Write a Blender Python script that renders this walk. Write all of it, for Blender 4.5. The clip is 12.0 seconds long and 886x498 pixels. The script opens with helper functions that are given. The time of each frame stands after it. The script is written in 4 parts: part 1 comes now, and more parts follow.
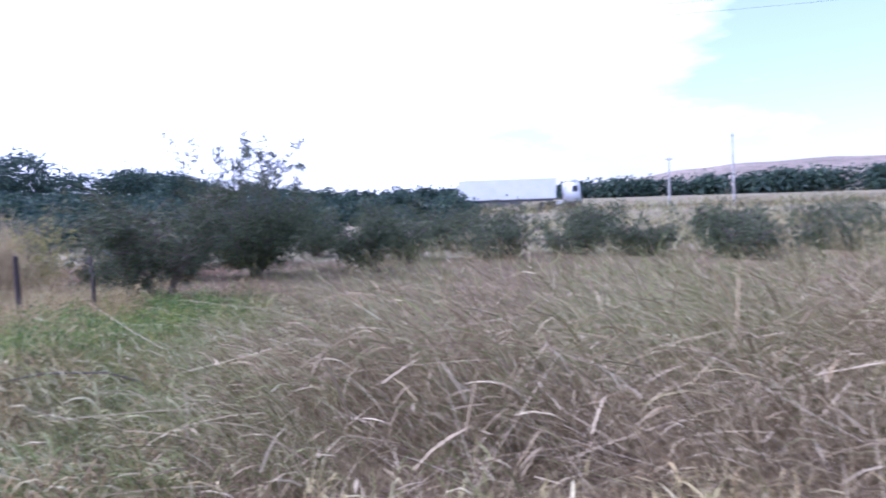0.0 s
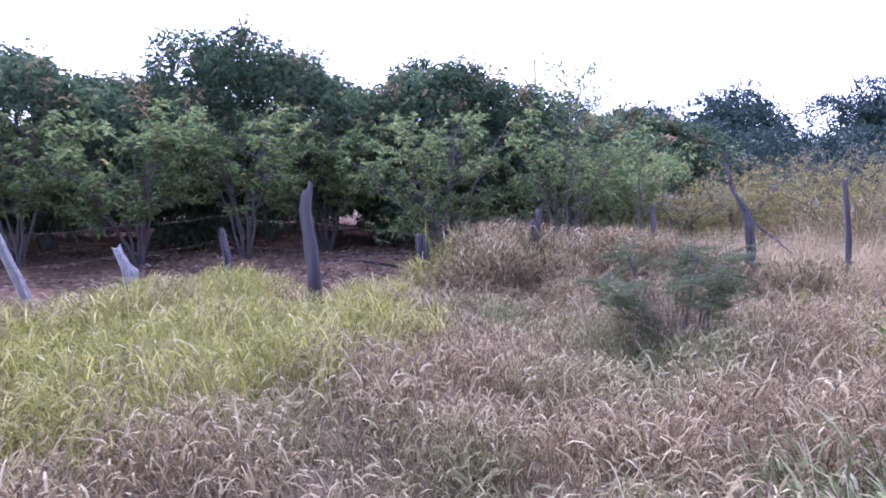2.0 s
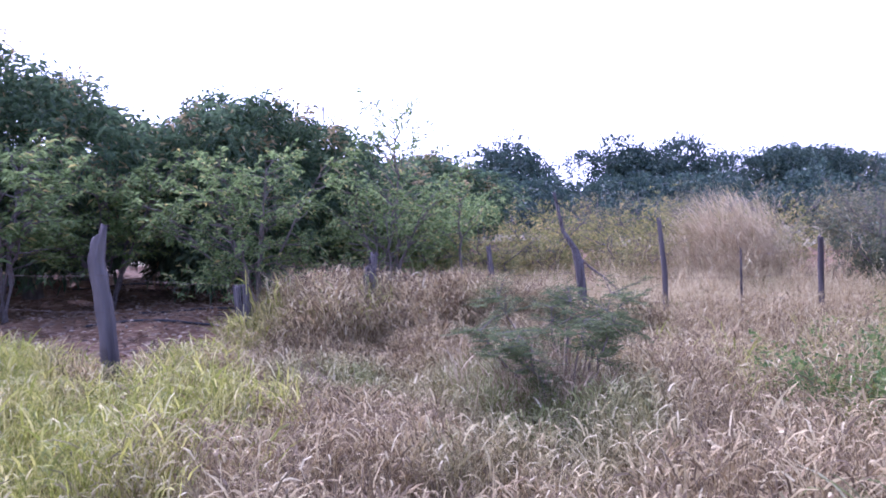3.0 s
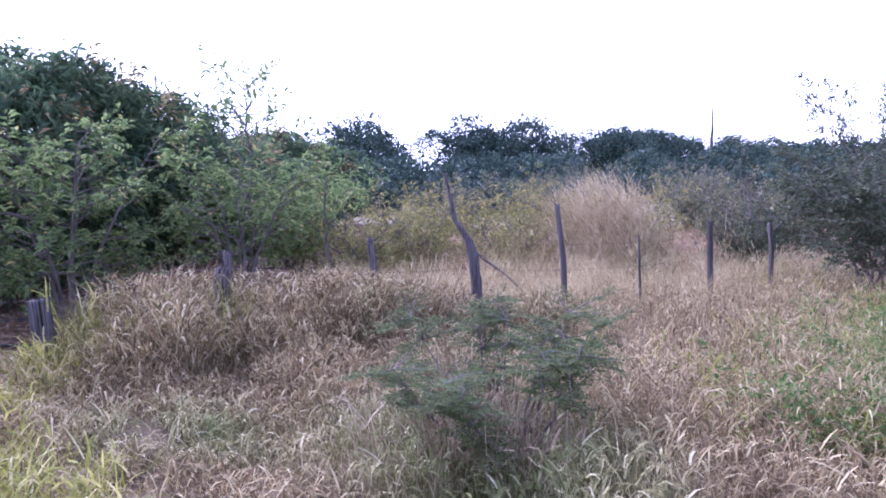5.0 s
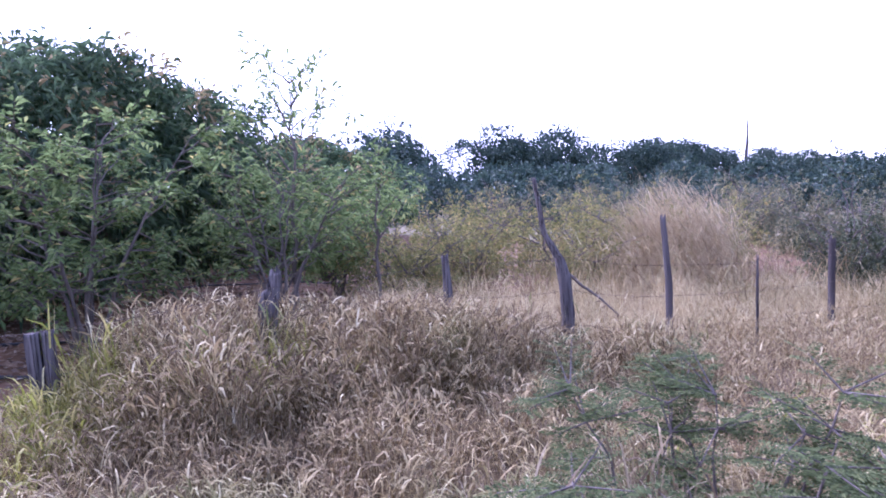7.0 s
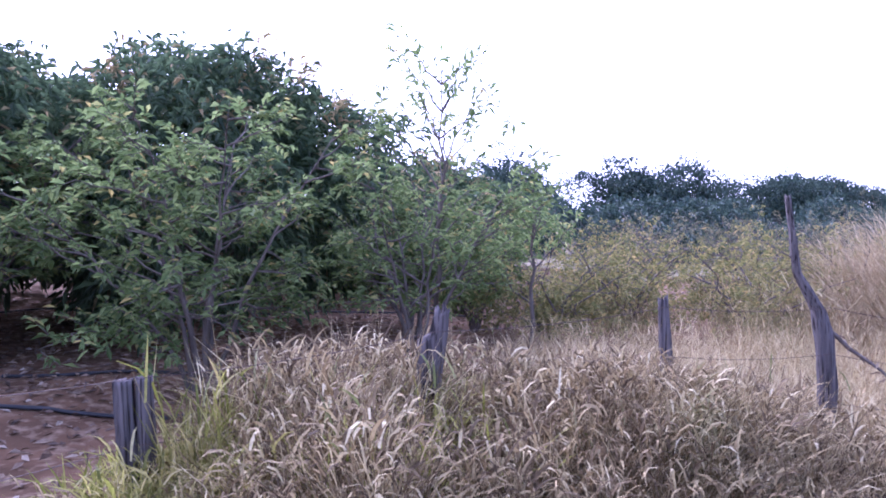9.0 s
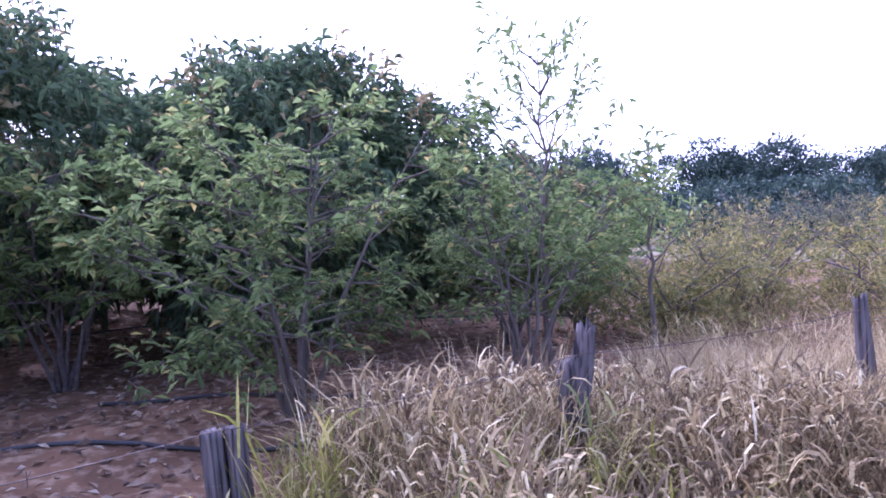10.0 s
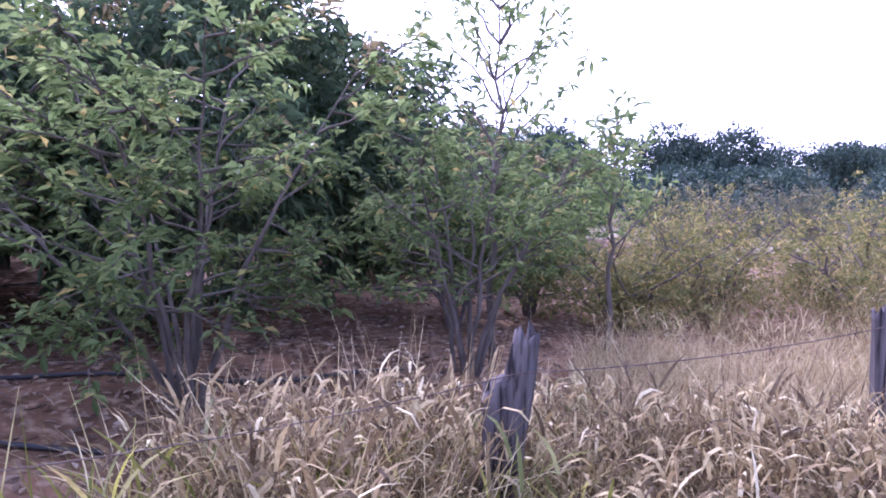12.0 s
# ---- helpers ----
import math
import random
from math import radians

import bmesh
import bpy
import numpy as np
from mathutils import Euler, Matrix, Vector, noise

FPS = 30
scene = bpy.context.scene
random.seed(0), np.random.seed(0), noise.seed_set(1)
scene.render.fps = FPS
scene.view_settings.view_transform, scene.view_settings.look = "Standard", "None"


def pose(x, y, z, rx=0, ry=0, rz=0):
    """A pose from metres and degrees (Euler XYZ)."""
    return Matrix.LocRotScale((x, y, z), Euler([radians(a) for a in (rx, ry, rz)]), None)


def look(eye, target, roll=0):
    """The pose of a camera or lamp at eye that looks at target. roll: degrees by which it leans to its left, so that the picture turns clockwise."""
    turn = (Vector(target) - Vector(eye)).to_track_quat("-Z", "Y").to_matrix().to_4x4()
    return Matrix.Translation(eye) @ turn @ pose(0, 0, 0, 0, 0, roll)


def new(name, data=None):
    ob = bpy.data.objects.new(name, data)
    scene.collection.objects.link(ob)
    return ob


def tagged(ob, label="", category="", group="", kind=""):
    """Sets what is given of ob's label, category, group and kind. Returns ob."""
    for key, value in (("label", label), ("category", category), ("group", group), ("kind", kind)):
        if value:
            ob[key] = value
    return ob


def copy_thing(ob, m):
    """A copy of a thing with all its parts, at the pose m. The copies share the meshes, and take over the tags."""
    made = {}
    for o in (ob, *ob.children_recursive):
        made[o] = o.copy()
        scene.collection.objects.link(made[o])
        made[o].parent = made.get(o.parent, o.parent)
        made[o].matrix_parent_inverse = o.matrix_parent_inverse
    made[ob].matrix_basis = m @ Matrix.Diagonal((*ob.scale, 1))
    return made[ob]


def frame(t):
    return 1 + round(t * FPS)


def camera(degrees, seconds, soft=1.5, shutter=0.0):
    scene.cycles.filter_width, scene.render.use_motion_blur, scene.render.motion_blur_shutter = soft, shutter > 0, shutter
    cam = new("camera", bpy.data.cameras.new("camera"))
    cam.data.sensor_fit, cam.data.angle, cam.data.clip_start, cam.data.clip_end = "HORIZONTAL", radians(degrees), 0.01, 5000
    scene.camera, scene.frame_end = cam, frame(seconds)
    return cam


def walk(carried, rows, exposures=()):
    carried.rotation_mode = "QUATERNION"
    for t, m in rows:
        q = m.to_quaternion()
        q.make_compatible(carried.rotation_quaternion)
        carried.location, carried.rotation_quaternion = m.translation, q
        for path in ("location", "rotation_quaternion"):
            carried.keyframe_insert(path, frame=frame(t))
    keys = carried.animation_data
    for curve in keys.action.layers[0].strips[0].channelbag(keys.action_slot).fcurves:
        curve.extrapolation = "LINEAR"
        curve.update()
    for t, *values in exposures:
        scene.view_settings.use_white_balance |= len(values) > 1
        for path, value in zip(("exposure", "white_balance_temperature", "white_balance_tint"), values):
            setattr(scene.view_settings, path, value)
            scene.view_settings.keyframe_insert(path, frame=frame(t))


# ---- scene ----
cam = camera(67.2, 12.0, soft=1.8, shutter=0.1)
PATH = [
    (0, (1.143, 0.007, 2.01), (1.115, 2.001, 1.858), -1.9),
    (0.2, (0.904, 0.217, 2.008), (0.371, 2.137, 1.836), -2.6),
    (0.3, (0.784, 0.322, 2.007), (-0.01, 2.148, 1.816), -2.9),
    (0.4, (0.651, 0.428, 2.013), (-0.398, 2.120, 1.818), -3.2),
    (0.5, (0.518, 0.534, 2.018), (-0.754, 2.068, 1.850), -3.5),
    (0.7, (0.289, 0.632, 2.045), (-1.292, 1.847, 1.896), -4.0),
    (0.8, (0.193, 0.623, 2.066), (-1.484, 1.702, 1.915), -4.1),
    (0.9, (0.095, 0.593, 2.092), (-1.679, 1.509, 1.970), -3.5),
    (1, (-0.004, 0.562, 2.118), (-1.845, 1.333, 1.99), -2.8),
    (1.5, (-0.427, 0.502, 2.103), (-2.319, 1.126, 1.931), -2.9),
    (2, (-0.839, 0.507, 2.149), (-2.704, 1.186, 1.904), -3.0),
    (2.5, (-1.311, 0.516, 2.164), (-3.065, 1.433, 1.882), -0.6),
    (3, (-1.869, 0.401, 2.087), (-3.434, 1.638, 1.949), -3.1),
    (3.2, (-2.032, 0.373, 2.073), (-3.53, 1.687, 1.901), -2.4),
    (4.8, (-2.993, 1.002, 2.178), (-4.284, 2.506, 1.913), -2.5),
    (5, (-3.163, 1.127, 2.147), (-4.412, 2.673, 1.924), -2.9),
    (5.5, (-3.388, 1.305, 2.146), (-4.536, 2.932, 1.954), -2.3),
    (6, (-3.775, 1.448, 2.141), (-4.877, 3.11, 1.99), -4.9),
    (6.5, (-4.088, 1.535, 2.132), (-5.326, 3.078, 1.839), -2.6),
    (7, (-4.456, 1.793, 2.116), (-5.764, 3.295, 1.927), -2.4),
    (7.2, (-4.588, 1.842, 2.131), (-5.966, 3.27, 1.884), -1.9),
    (8.8, (-5.758, 2.378, 2.051), (-7.325, 3.618, 1.967), 0.1),
    (9, (-5.93, 2.436, 2.014), (-7.472, 3.707, 1.926), -0.6),
    (9.5, (-6.334, 2.508, 2.039), (-7.922, 3.721, 1.953), -4.7),
    (10, (-6.631, 2.666, 2.032), (-8.314, 3.743, 1.945), -4.0),
    (10.5, (-6.83, 2.995, 2.009), (-8.473, 4.13, 1.898), -2.4),
    (11, (-7.045, 3.169, 1.943), (-8.433, 4.6, 1.777), -0.3),
    (11.5, (-7.239, 3.249, 1.981), (-8.707, 4.601, 1.851), 1.3),
    (12, (-7.277, 3.344, 1.977), (-8.885, 4.519, 1.795), -0.3),
]
walk(cam, [(t, look(eye, target, roll)) for t, eye, target, roll in PATH], [(0.0, 0.46, 4880, 34), (1.0, 0.85, 4790, 48), (2.5, 0.85, 4880, 48), (5.5, 0.82, 4880, 46), (9.5, 0.92, 4860, 49), (10.5, 0.94, 4960, 50), (12.0, 0.96, 5060, 50)])

# ---- world and sun ----
SUN_AZ, SUN_EL = 171.0, 33.0          # degrees, counted from +x
world = bpy.data.worlds.new("sky")
scene.world = world
world.use_nodes = True
wn, wl = world.node_tree.nodes, world.node_tree.links
wn.clear()
w_out = wn.new("ShaderNodeOutputWorld")
w_bg = wn.new("ShaderNodeBackground")
w_sky = wn.new("ShaderNodeTexSky")
w_sky.sky_type, w_sky.sun_disc = "NISHITA", False
w_sky.sun_elevation, w_sky.sun_rotation = radians(SUN_EL), radians(90 - SUN_AZ)
w_sky.air_density, w_sky.dust_density = 1.0, 1.0
w_tc = wn.new("ShaderNodeTexCoord")
w_map = wn.new("ShaderNodeMapping")
w_map.inputs["Scale"].default_value = (1.0, 1.0, 3.2)
w_noise = wn.new("ShaderNodeTexNoise")
w_noise.inputs["Scale"].default_value = 2.3
w_noise.inputs["Detail"].default_value = 7.0
w_noise.inputs["Roughness"].default_value = 0.55
w_ramp = wn.new("ShaderNodeValToRGB")
w_ramp.color_ramp.elements[0].position, w_ramp.color_ramp.elements[1].position = 0.34, 0.60
w_ramp.color_ramp.elements[0].color = (0.17, 0.17, 0.17, 1)
w_mix = wn.new("ShaderNodeMix")
w_mix.data_type = "RGBA"
w_mix.inputs["B"].default_value = (11.5, 11.6, 12.0, 1)
wl.new(w_tc.outputs["Generated"], w_map.inputs["Vector"])
wl.new(w_map.outputs["Vector"], w_noise.inputs["Vector"])
w_xyz = wn.new("ShaderNodeSeparateXYZ")
w_thin = wn.new("ShaderNodeMath")
w_thin.operation = "MULTIPLY_ADD"
w_thin.inputs[1].default_value = -0.44
wl.new(w_tc.outputs["Generated"], w_xyz.inputs["Vector"])
wl.new(w_xyz.outputs["X"], w_thin.inputs[0])
wl.new(w_noise.outputs["Fac"], w_thin.inputs[2])
wl.new(w_thin.outputs["Value"], w_ramp.inputs["Fac"])
wl.new(w_ramp.outputs["Color"], w_mix.inputs["Factor"])
wl.new(w_sky.outputs["Color"], w_mix.inputs["A"])
wl.new(w_mix.outputs["Result"], w_bg.inputs["Color"])
w_bg.inputs["Strength"].default_value = 0.15
wl.new(w_bg.outputs["Background"], w_out.inputs["Surface"])

sun = new("sun", bpy.data.lights.new("sun", "SUN"))
sun.data.energy, sun.data.angle, sun.data.color = 3.2, radians(1.5), (1.0, 0.93, 0.84)
sun_way = Vector((math.cos(radians(SUN_AZ)) * math.cos(radians(SUN_EL)), math.sin(radians(SUN_AZ)) * math.cos(radians(SUN_EL)), math.sin(radians(SUN_EL))))
sun.matrix_world = look(sun_way * 60, (0, 0, 0))


# ---- materials ----
def material(name):
    m = bpy.data.materials.new(name)
    m.use_nodes = True
    t = m.node_tree
    t.nodes.clear()
    out = t.nodes.new("ShaderNodeOutputMaterial")
    return m, t.nodes, t.links, out


def ramp(nodes, stops):
    r = nodes.new("ShaderNodeValToRGB")
    while len(r.color_ramp.elements) < len(stops):
        r.color_ramp.elements.new(0.5)
    for e, (p, c) in zip(r.color_ramp.elements, stops):
        e.position, e.color = p, (*c, 1)
    return r


def position_noise(nodes, links, scale, detail=4.0, stretch=(1, 1, 1)):
    g = nodes.new("ShaderNodeNewGeometry")
    mp = nodes.new("ShaderNodeMapping")
    mp.inputs["Scale"].default_value = stretch
    n = nodes.new("ShaderNodeTexNoise")
    n.inputs["Scale"].default_value, n.inputs["Detail"].default_value = scale, detail
    links.new(g.outputs["Position"], mp.inputs["Vector"])
    links.new(mp.outputs["Vector"], n.inputs["Vector"])
    return n


def mixed(nodes, links, fac, a, b, blend="MIX"):
    m = nodes.new("ShaderNodeMix")
    m.data_type, m.blend_type = "RGBA", blend
    for socket, value in (("Factor", fac), ("A", a), ("B", b)):
        if isinstance(value, (int, float)):
            m.inputs[socket].default_value = value
        elif isinstance(value, tuple):
            m.inputs[socket].default_value = (*value, 1)
        else:
            links.new(value, m.inputs[socket])
    return m.outputs["Result"]


def leaf_material(name, stops, patch=None, patch_scale=0.6, patch_range=(0.5, 0.62), translucent=0.4, rough=0.55, spec=0.35):
    """Thin leaves and blades: colour varies from piece to piece, and over patches of the ground."""
    m, n, l, out = material(name)
    g = n.new("ShaderNodeNewGeometry")
    r = ramp(n, stops)
    l.new(g.outputs["Random Per Island"], r.inputs["Fac"])
    colour = r.outputs["Color"]
    if patch:
        pn = position_noise(n, l, patch_scale, 3.0, (1, 1, 0.2))
        pr = ramp(n, [(patch_range[0], (0, 0, 0)), (patch_range[1], (1, 1, 1))])
        l.new(pn.outputs["Fac"], pr.inputs["Fac"])
        r2 = ramp(n, patch)
        l.new(g.outputs["Random Per Island"], r2.inputs["Fac"])
        colour = mixed(n, l, pr.outputs["Color"], colour, r2.outputs["Color"])
    fine = position_noise(n, l, 45.0, 2.0)
    fr = ramp(n, [(0.3, (0.78, 0.78, 0.78)), (0.7, (1.1, 1.1, 1.1))])
    l.new(fine.outputs["Fac"], fr.inputs["Fac"])
    colour = mixed(n, l, 1.0, colour, fr.outputs["Color"], "MULTIPLY")
    p = n.new("ShaderNodeBsdfPrincipled")
    p.inputs["Roughness"].default_value = rough
    p.inputs["Specular IOR Level"].default_value = spec
    t = n.new("ShaderNodeBsdfTranslucent")
    x = n.new("ShaderNodeMixShader")
    x.inputs["Fac"].default_value = translucent
    l.new(colour, p.inputs["Base Color"])
    l.new(colour, t.inputs["Color"])
    l.new(p.outputs["BSDF"], x.inputs[1])
    l.new(t.outputs["BSDF"], x.inputs[2])
    l.new(x.outputs["Shader"], out.inputs["Surface"])
    return m


def solid_material(name, a, b, scale=6.0, rough=0.8, metal=0.0, bump=0.3, fine=60.0, stretch=(1, 1, 1), c=None, coat=0.0):
    """Two or three tones in noise at two scales, with relief."""
    m, n, l, out = material(name)
    big = position_noise(n, l, scale, 6.0, stretch)
    r = ramp(n, [(0.3, a), (0.7, b)])
    l.new(big.outputs["Fac"], r.inputs["Fac"])
    colour = r.outputs["Color"]
    small = position_noise(n, l, fine, 5.0, stretch)
    if c:
        cr = ramp(n, [(0.5, (0, 0, 0)), (0.66, (1, 1, 1))])
        l.new(small.outputs["Fac"], cr.inputs["Fac"])
        colour = mixed(n, l, cr.outputs["Color"], colour, c)
    p = n.new("ShaderNodeBsdfPrincipled")
    p.inputs["Roughness"].default_value, p.inputs["Metallic"].default_value = rough, metal
    p.inputs["Coat Weight"].default_value = coat
    p.inputs["Specular IOR Level"].default_value = 0.5 if rough < 0.9 else 0.08
    bm_node = n.new("ShaderNodeBump")
    bm_node.inputs["Strength"].default_value, bm_node.inputs["Distance"].default_value = bump, 0.02
    l.new(small.outputs["Fac"], bm_node.inputs["Height"])
    l.new(bm_node.outputs["Normal"], p.inputs["Normal"])
    l.new(colour, p.inputs["Base Color"])
    l.new(p.outputs["BSDF"], out.inputs["Surface"])
    return m


# Dark low stops: brown dead blades, and shade between tufts put into the colour.
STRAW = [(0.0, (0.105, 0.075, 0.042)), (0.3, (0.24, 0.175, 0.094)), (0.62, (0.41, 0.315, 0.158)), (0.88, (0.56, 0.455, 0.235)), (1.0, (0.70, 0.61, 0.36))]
OLIVE = [(0.0, (0.10, 0.12, 0.036)), (0.5, (0.24, 0.265, 0.09)), (0.85, (0.42, 0.42, 0.20)), (1.0, (0.70, 0.64, 0.42))]
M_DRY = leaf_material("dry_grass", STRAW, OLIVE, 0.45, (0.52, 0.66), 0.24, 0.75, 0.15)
M_MAT = leaf_material("matted_grass", [(0.0, (0.09, 0.064, 0.038)), (0.35, (0.235, 0.172, 0.092)), (0.65, (0.42, 0.325, 0.165)), (0.88, (0.60, 0.495, 0.265)), (1.0, (0.77, 0.68, 0.42))], OLIVE, 0.8, (0.6, 0.76), 0.24, 0.75, 0.15)
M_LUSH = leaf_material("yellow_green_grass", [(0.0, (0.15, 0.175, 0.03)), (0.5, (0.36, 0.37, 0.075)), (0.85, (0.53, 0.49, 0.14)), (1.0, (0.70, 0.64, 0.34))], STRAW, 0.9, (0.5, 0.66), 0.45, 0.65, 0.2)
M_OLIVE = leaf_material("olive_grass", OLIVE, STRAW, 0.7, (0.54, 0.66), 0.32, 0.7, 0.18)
M_GOLD = leaf_material("golden_plume_grass", [(0.0, (0.27, 0.205, 0.10)), (0.5, (0.52, 0.42, 0.22)), (1.0, (0.74, 0.64, 0.38))], OLIVE, 0.5, (0.54, 0.74), translucent=0.45, rough=0.65)
M_PLUME = leaf_material("pink_gold_plume", [(0.0, (0.29, 0.21, 0.115)), (0.5, (0.53, 0.42, 0.24)), (1.0, (0.74, 0.64, 0.41))], None, translucent=0.5, rough=0.65)
M_WIND = leaf_material("windblown_grass", [(0.0, (0.09, 0.064, 0.036)), (0.4, (0.215, 0.158, 0.086)), (0.8, (0.41, 0.31, 0.175)), (1.0, (0.66, 0.54, 0.34))], OLIVE, 0.5, (0.44, 0.6), 0.28, 0.75, 0.15)
M_STALK = leaf_material("broken_stalk", [(0.0, (0.14, 0.10, 0.06)), (0.5, (0.36, 0.28, 0.17)), (1.0, (0.62, 0.52, 0.35))], None, translucent=0.2, rough=0.75, spec=0.15)
M_MANGO = leaf_material("mango_leaf", [(0.0, (0.05, 0.085, 0.045)), (0.6, (0.105, 0.165, 0.08)), (0.94, (0.16, 0.23, 0.11)), (1.0, (0.40, 0.31, 0.16))], None, translucent=0.5, rough=0.42, spec=0.45)
M_FLUSH = leaf_material("young_leaf", [(0.0, (0.20, 0.18, 0.08)), (0.5, (0.34, 0.27, 0.13)), (1.0, (0.46, 0.36, 0.20))], None, translucent=0.5, rough=0.5, spec=0.25)
M_BUSH = leaf_material("shrub_leaf", [(0.0, (0.10, 0.15, 0.05)), (0.5, (0.20, 0.28, 0.10)), (0.93, (0.31, 0.39, 0.145)), (1.0, (0.52, 0.42, 0.15))], None, translucent=0.5, rough=0.6, spec=0.2)
M_YELLOW = leaf_material("yellowing_leaf", [(0.0, (0.14, 0.165, 0.055)), (0.55, (0.27, 0.265, 0.09)), (0.9, (0.42, 0.35, 0.13)), (1.0, (0.55, 0.40, 0.16))], None, translucent=0.45)
M_SCRUB = leaf_material("grey_scrub_leaf", [(0.0, (0.09, 0.10, 0.06)), (0.5, (0.17, 0.18, 0.10)), (1.0, (0.30, 0.27, 0.15))], None, translucent=0.4)
M_ACACIA = leaf_material("acacia_leaflet", [(0.0, (0.07, 0.092, 0.045)), (0.5, (0.135, 0.17, 0.07)), (1.0, (0.225, 0.26, 0.11))], None, translucent=0.4, rough=0.75, spec=0.1)
M_THORN = leaf_material("thorn_bush_leaf", [(0.0, (0.04, 0.06, 0.035)), (0.6, (0.09, 0.115, 0.06)), (1.0, (0.16, 0.18, 0.09))], None, translucent=0.3)
# Bluer than the near leaves: distance haze put into the leaf colour.
M_FAR_HAZY = leaf_material("hazy_far_leaf", [(0.0, (0.03, 0.06, 0.05)), (0.6, (0.06, 0.10, 0.075)), (1.0, (0.10, 0.15, 0.095))], None, translucent=0.2)
M_WEED = leaf_material("green_weed_leaf", [(0.0, (0.065, 0.12, 0.03)), (0.6, (0.15, 0.225, 0.06)), (1.0, (0.30, 0.34, 0.11))], None, translucent=0.45)
M_LITTER = leaf_material("leaf_litter", [(0.0, (0.10, 0.07, 0.05)), (0.5, (0.24, 0.17, 0.12)), (0.85, (0.36, 0.27, 0.18)), (1.0, (0.50, 0.42, 0.32))], None, translucent=0.1, rough=0.8)
M_BARK = solid_material("grey_bark", (0.10, 0.085, 0.07), (0.22, 0.19, 0.16), 12.0, 0.9, bump=0.6, fine=90.0, stretch=(1, 1, 0.3))
M_TWIG = solid_material("brown_twig", (0.085, 0.068, 0.06), (0.175, 0.145, 0.128), 20.0, 0.85, bump=0.3)
M_POST = solid_material("weathered_wood", (0.08, 0.07, 0.071), (0.215, 0.192, 0.19), 14.0, 0.9, bump=1.0, fine=55.0, stretch=(1, 1, 0.06), c=(0.028, 0.024, 0.025))
M_POST_PALE = solid_material("bleached_wood", (0.34, 0.31, 0.29), (0.55, 0.51, 0.48), 9.0, 0.9, bump=0.8, fine=70.0, stretch=(1, 1, 0.09), c=(0.20, 0.17, 0.16))
M_POST_DARK = solid_material("dark_weathered_wood", (0.07, 0.06, 0.06), (0.17, 0.15, 0.15), 9.0, 0.9, bump=0.8, fine=70.0, stretch=(1, 1, 0.09))
M_WIRE = solid_material("rusty_wire", (0.06, 0.045, 0.04), (0.16, 0.11, 0.09), 30.0, 0.7, 0.4, bump=0.1)
M_HOSE = solid_material("black_hose", (0.018, 0.018, 0.02), (0.04, 0.04, 0.042), 8.0, 0.5, bump=0.05)
M_SOIL = solid_material("orchard_earth", (0.08, 0.05, 0.031), (0.235, 0.14, 0.082), 1.6, 0.95, bump=1.0, fine=9.0, c=(0.31, 0.22, 0.145))
M_THATCH = solid_material("thatched_ground", (0.075, 0.055, 0.034), (0.18, 0.135, 0.083), 2.0, 0.95, bump=0.8, fine=30.0, c=(0.28, 0.215, 0.135))
M_FIELD = solid_material("dry_field", (0.17, 0.15, 0.09), (0.30, 0.25, 0.17), 0.08, 0.95, bump=0.4, fine=1.5, c=(0.18, 0.18, 0.09))
M_HILL = solid_material("hill_scrub", (0.20, 0.16, 0.13), (0.36, 0.29, 0.24), 0.012, 0.95, bump=0.4, fine=0.12, c=(0.14, 0.14, 0.10))
M_ROAD = solid_material("asphalt", (0.045, 0.045, 0.048), (0.07, 0.07, 0.07), 0.5, 0.9, bump=0.2)
M_WHITE = solid_material("white_paint", (0.74, 0.75, 0.78), (0.82, 0.83, 0.85), 0.6, 0.35, bump=0.02, coat=0.2)
M_BLACK = solid_material("black_rubber", (0.02, 0.02, 0.022), (0.04, 0.04, 0.04), 6.0, 0.8, bump=0.1)
M_STEEL = solid_material("grey_steel", (0.10, 0.10, 0.11), (0.2, 0.2, 0.21), 2.0, 0.5, 0.8, bump=0.05)
M_CONCRETE = solid_material("grey_concrete", (0.30, 0.29, 0.28), (0.44, 0.42, 0.40), 2.0, 0.85, bump=0.2)
M_GLASS = solid_material("dark_glass", (0.02, 0.025, 0.03), (0.03, 0.035, 0.04), 1.0, 0.08, bump=0.0)

rng = np.random.default_rng(7)


# ---- mesh helpers ----
def mesh_from(name, verts, faces, mat, smooth=False):
    """A mesh from an array of places and an array of faces with equal corner counts."""
    verts, faces = np.asarray(verts, np.float32), np.asarray(faces, np.int32)
    me = bpy.data.meshes.new(name)
    k = faces.shape[1]
    me.vertices.add(len(verts))
    me.vertices.foreach_set("co", verts.ravel())
    me.loops.add(faces.size)
    me.loops.foreach_set("vertex_index", faces.ravel())
    me.polygons.add(len(faces))
    me.polygons.foreach_set("loop_start", np.arange(len(faces), dtype=np.int32) * k)
    me.polygons.foreach_set("loop_total", np.full(len(faces), k, np.int32))
    me.polygons.foreach_set("use_smooth", np.full(len(faces), smooth))
    me.materials.append(mat)
    me.update(calc_edges=True)
    me.validate()
    return me


def part(name, data, parent, label="", m=None):
    ob = new(name, data)
    ob.parent = parent
    if m is not None:
        ob.matrix_basis = m
    return tagged(ob, label) if label else ob


def bm_mesh(name, bm, mat, smooth=False):
    me = bpy.data.meshes.new(name)
    bm.to_mesh(me)
    bm.free()
    for p in me.polygons:
        p.use_smooth = smooth
    me.materials.append(mat)
    return me


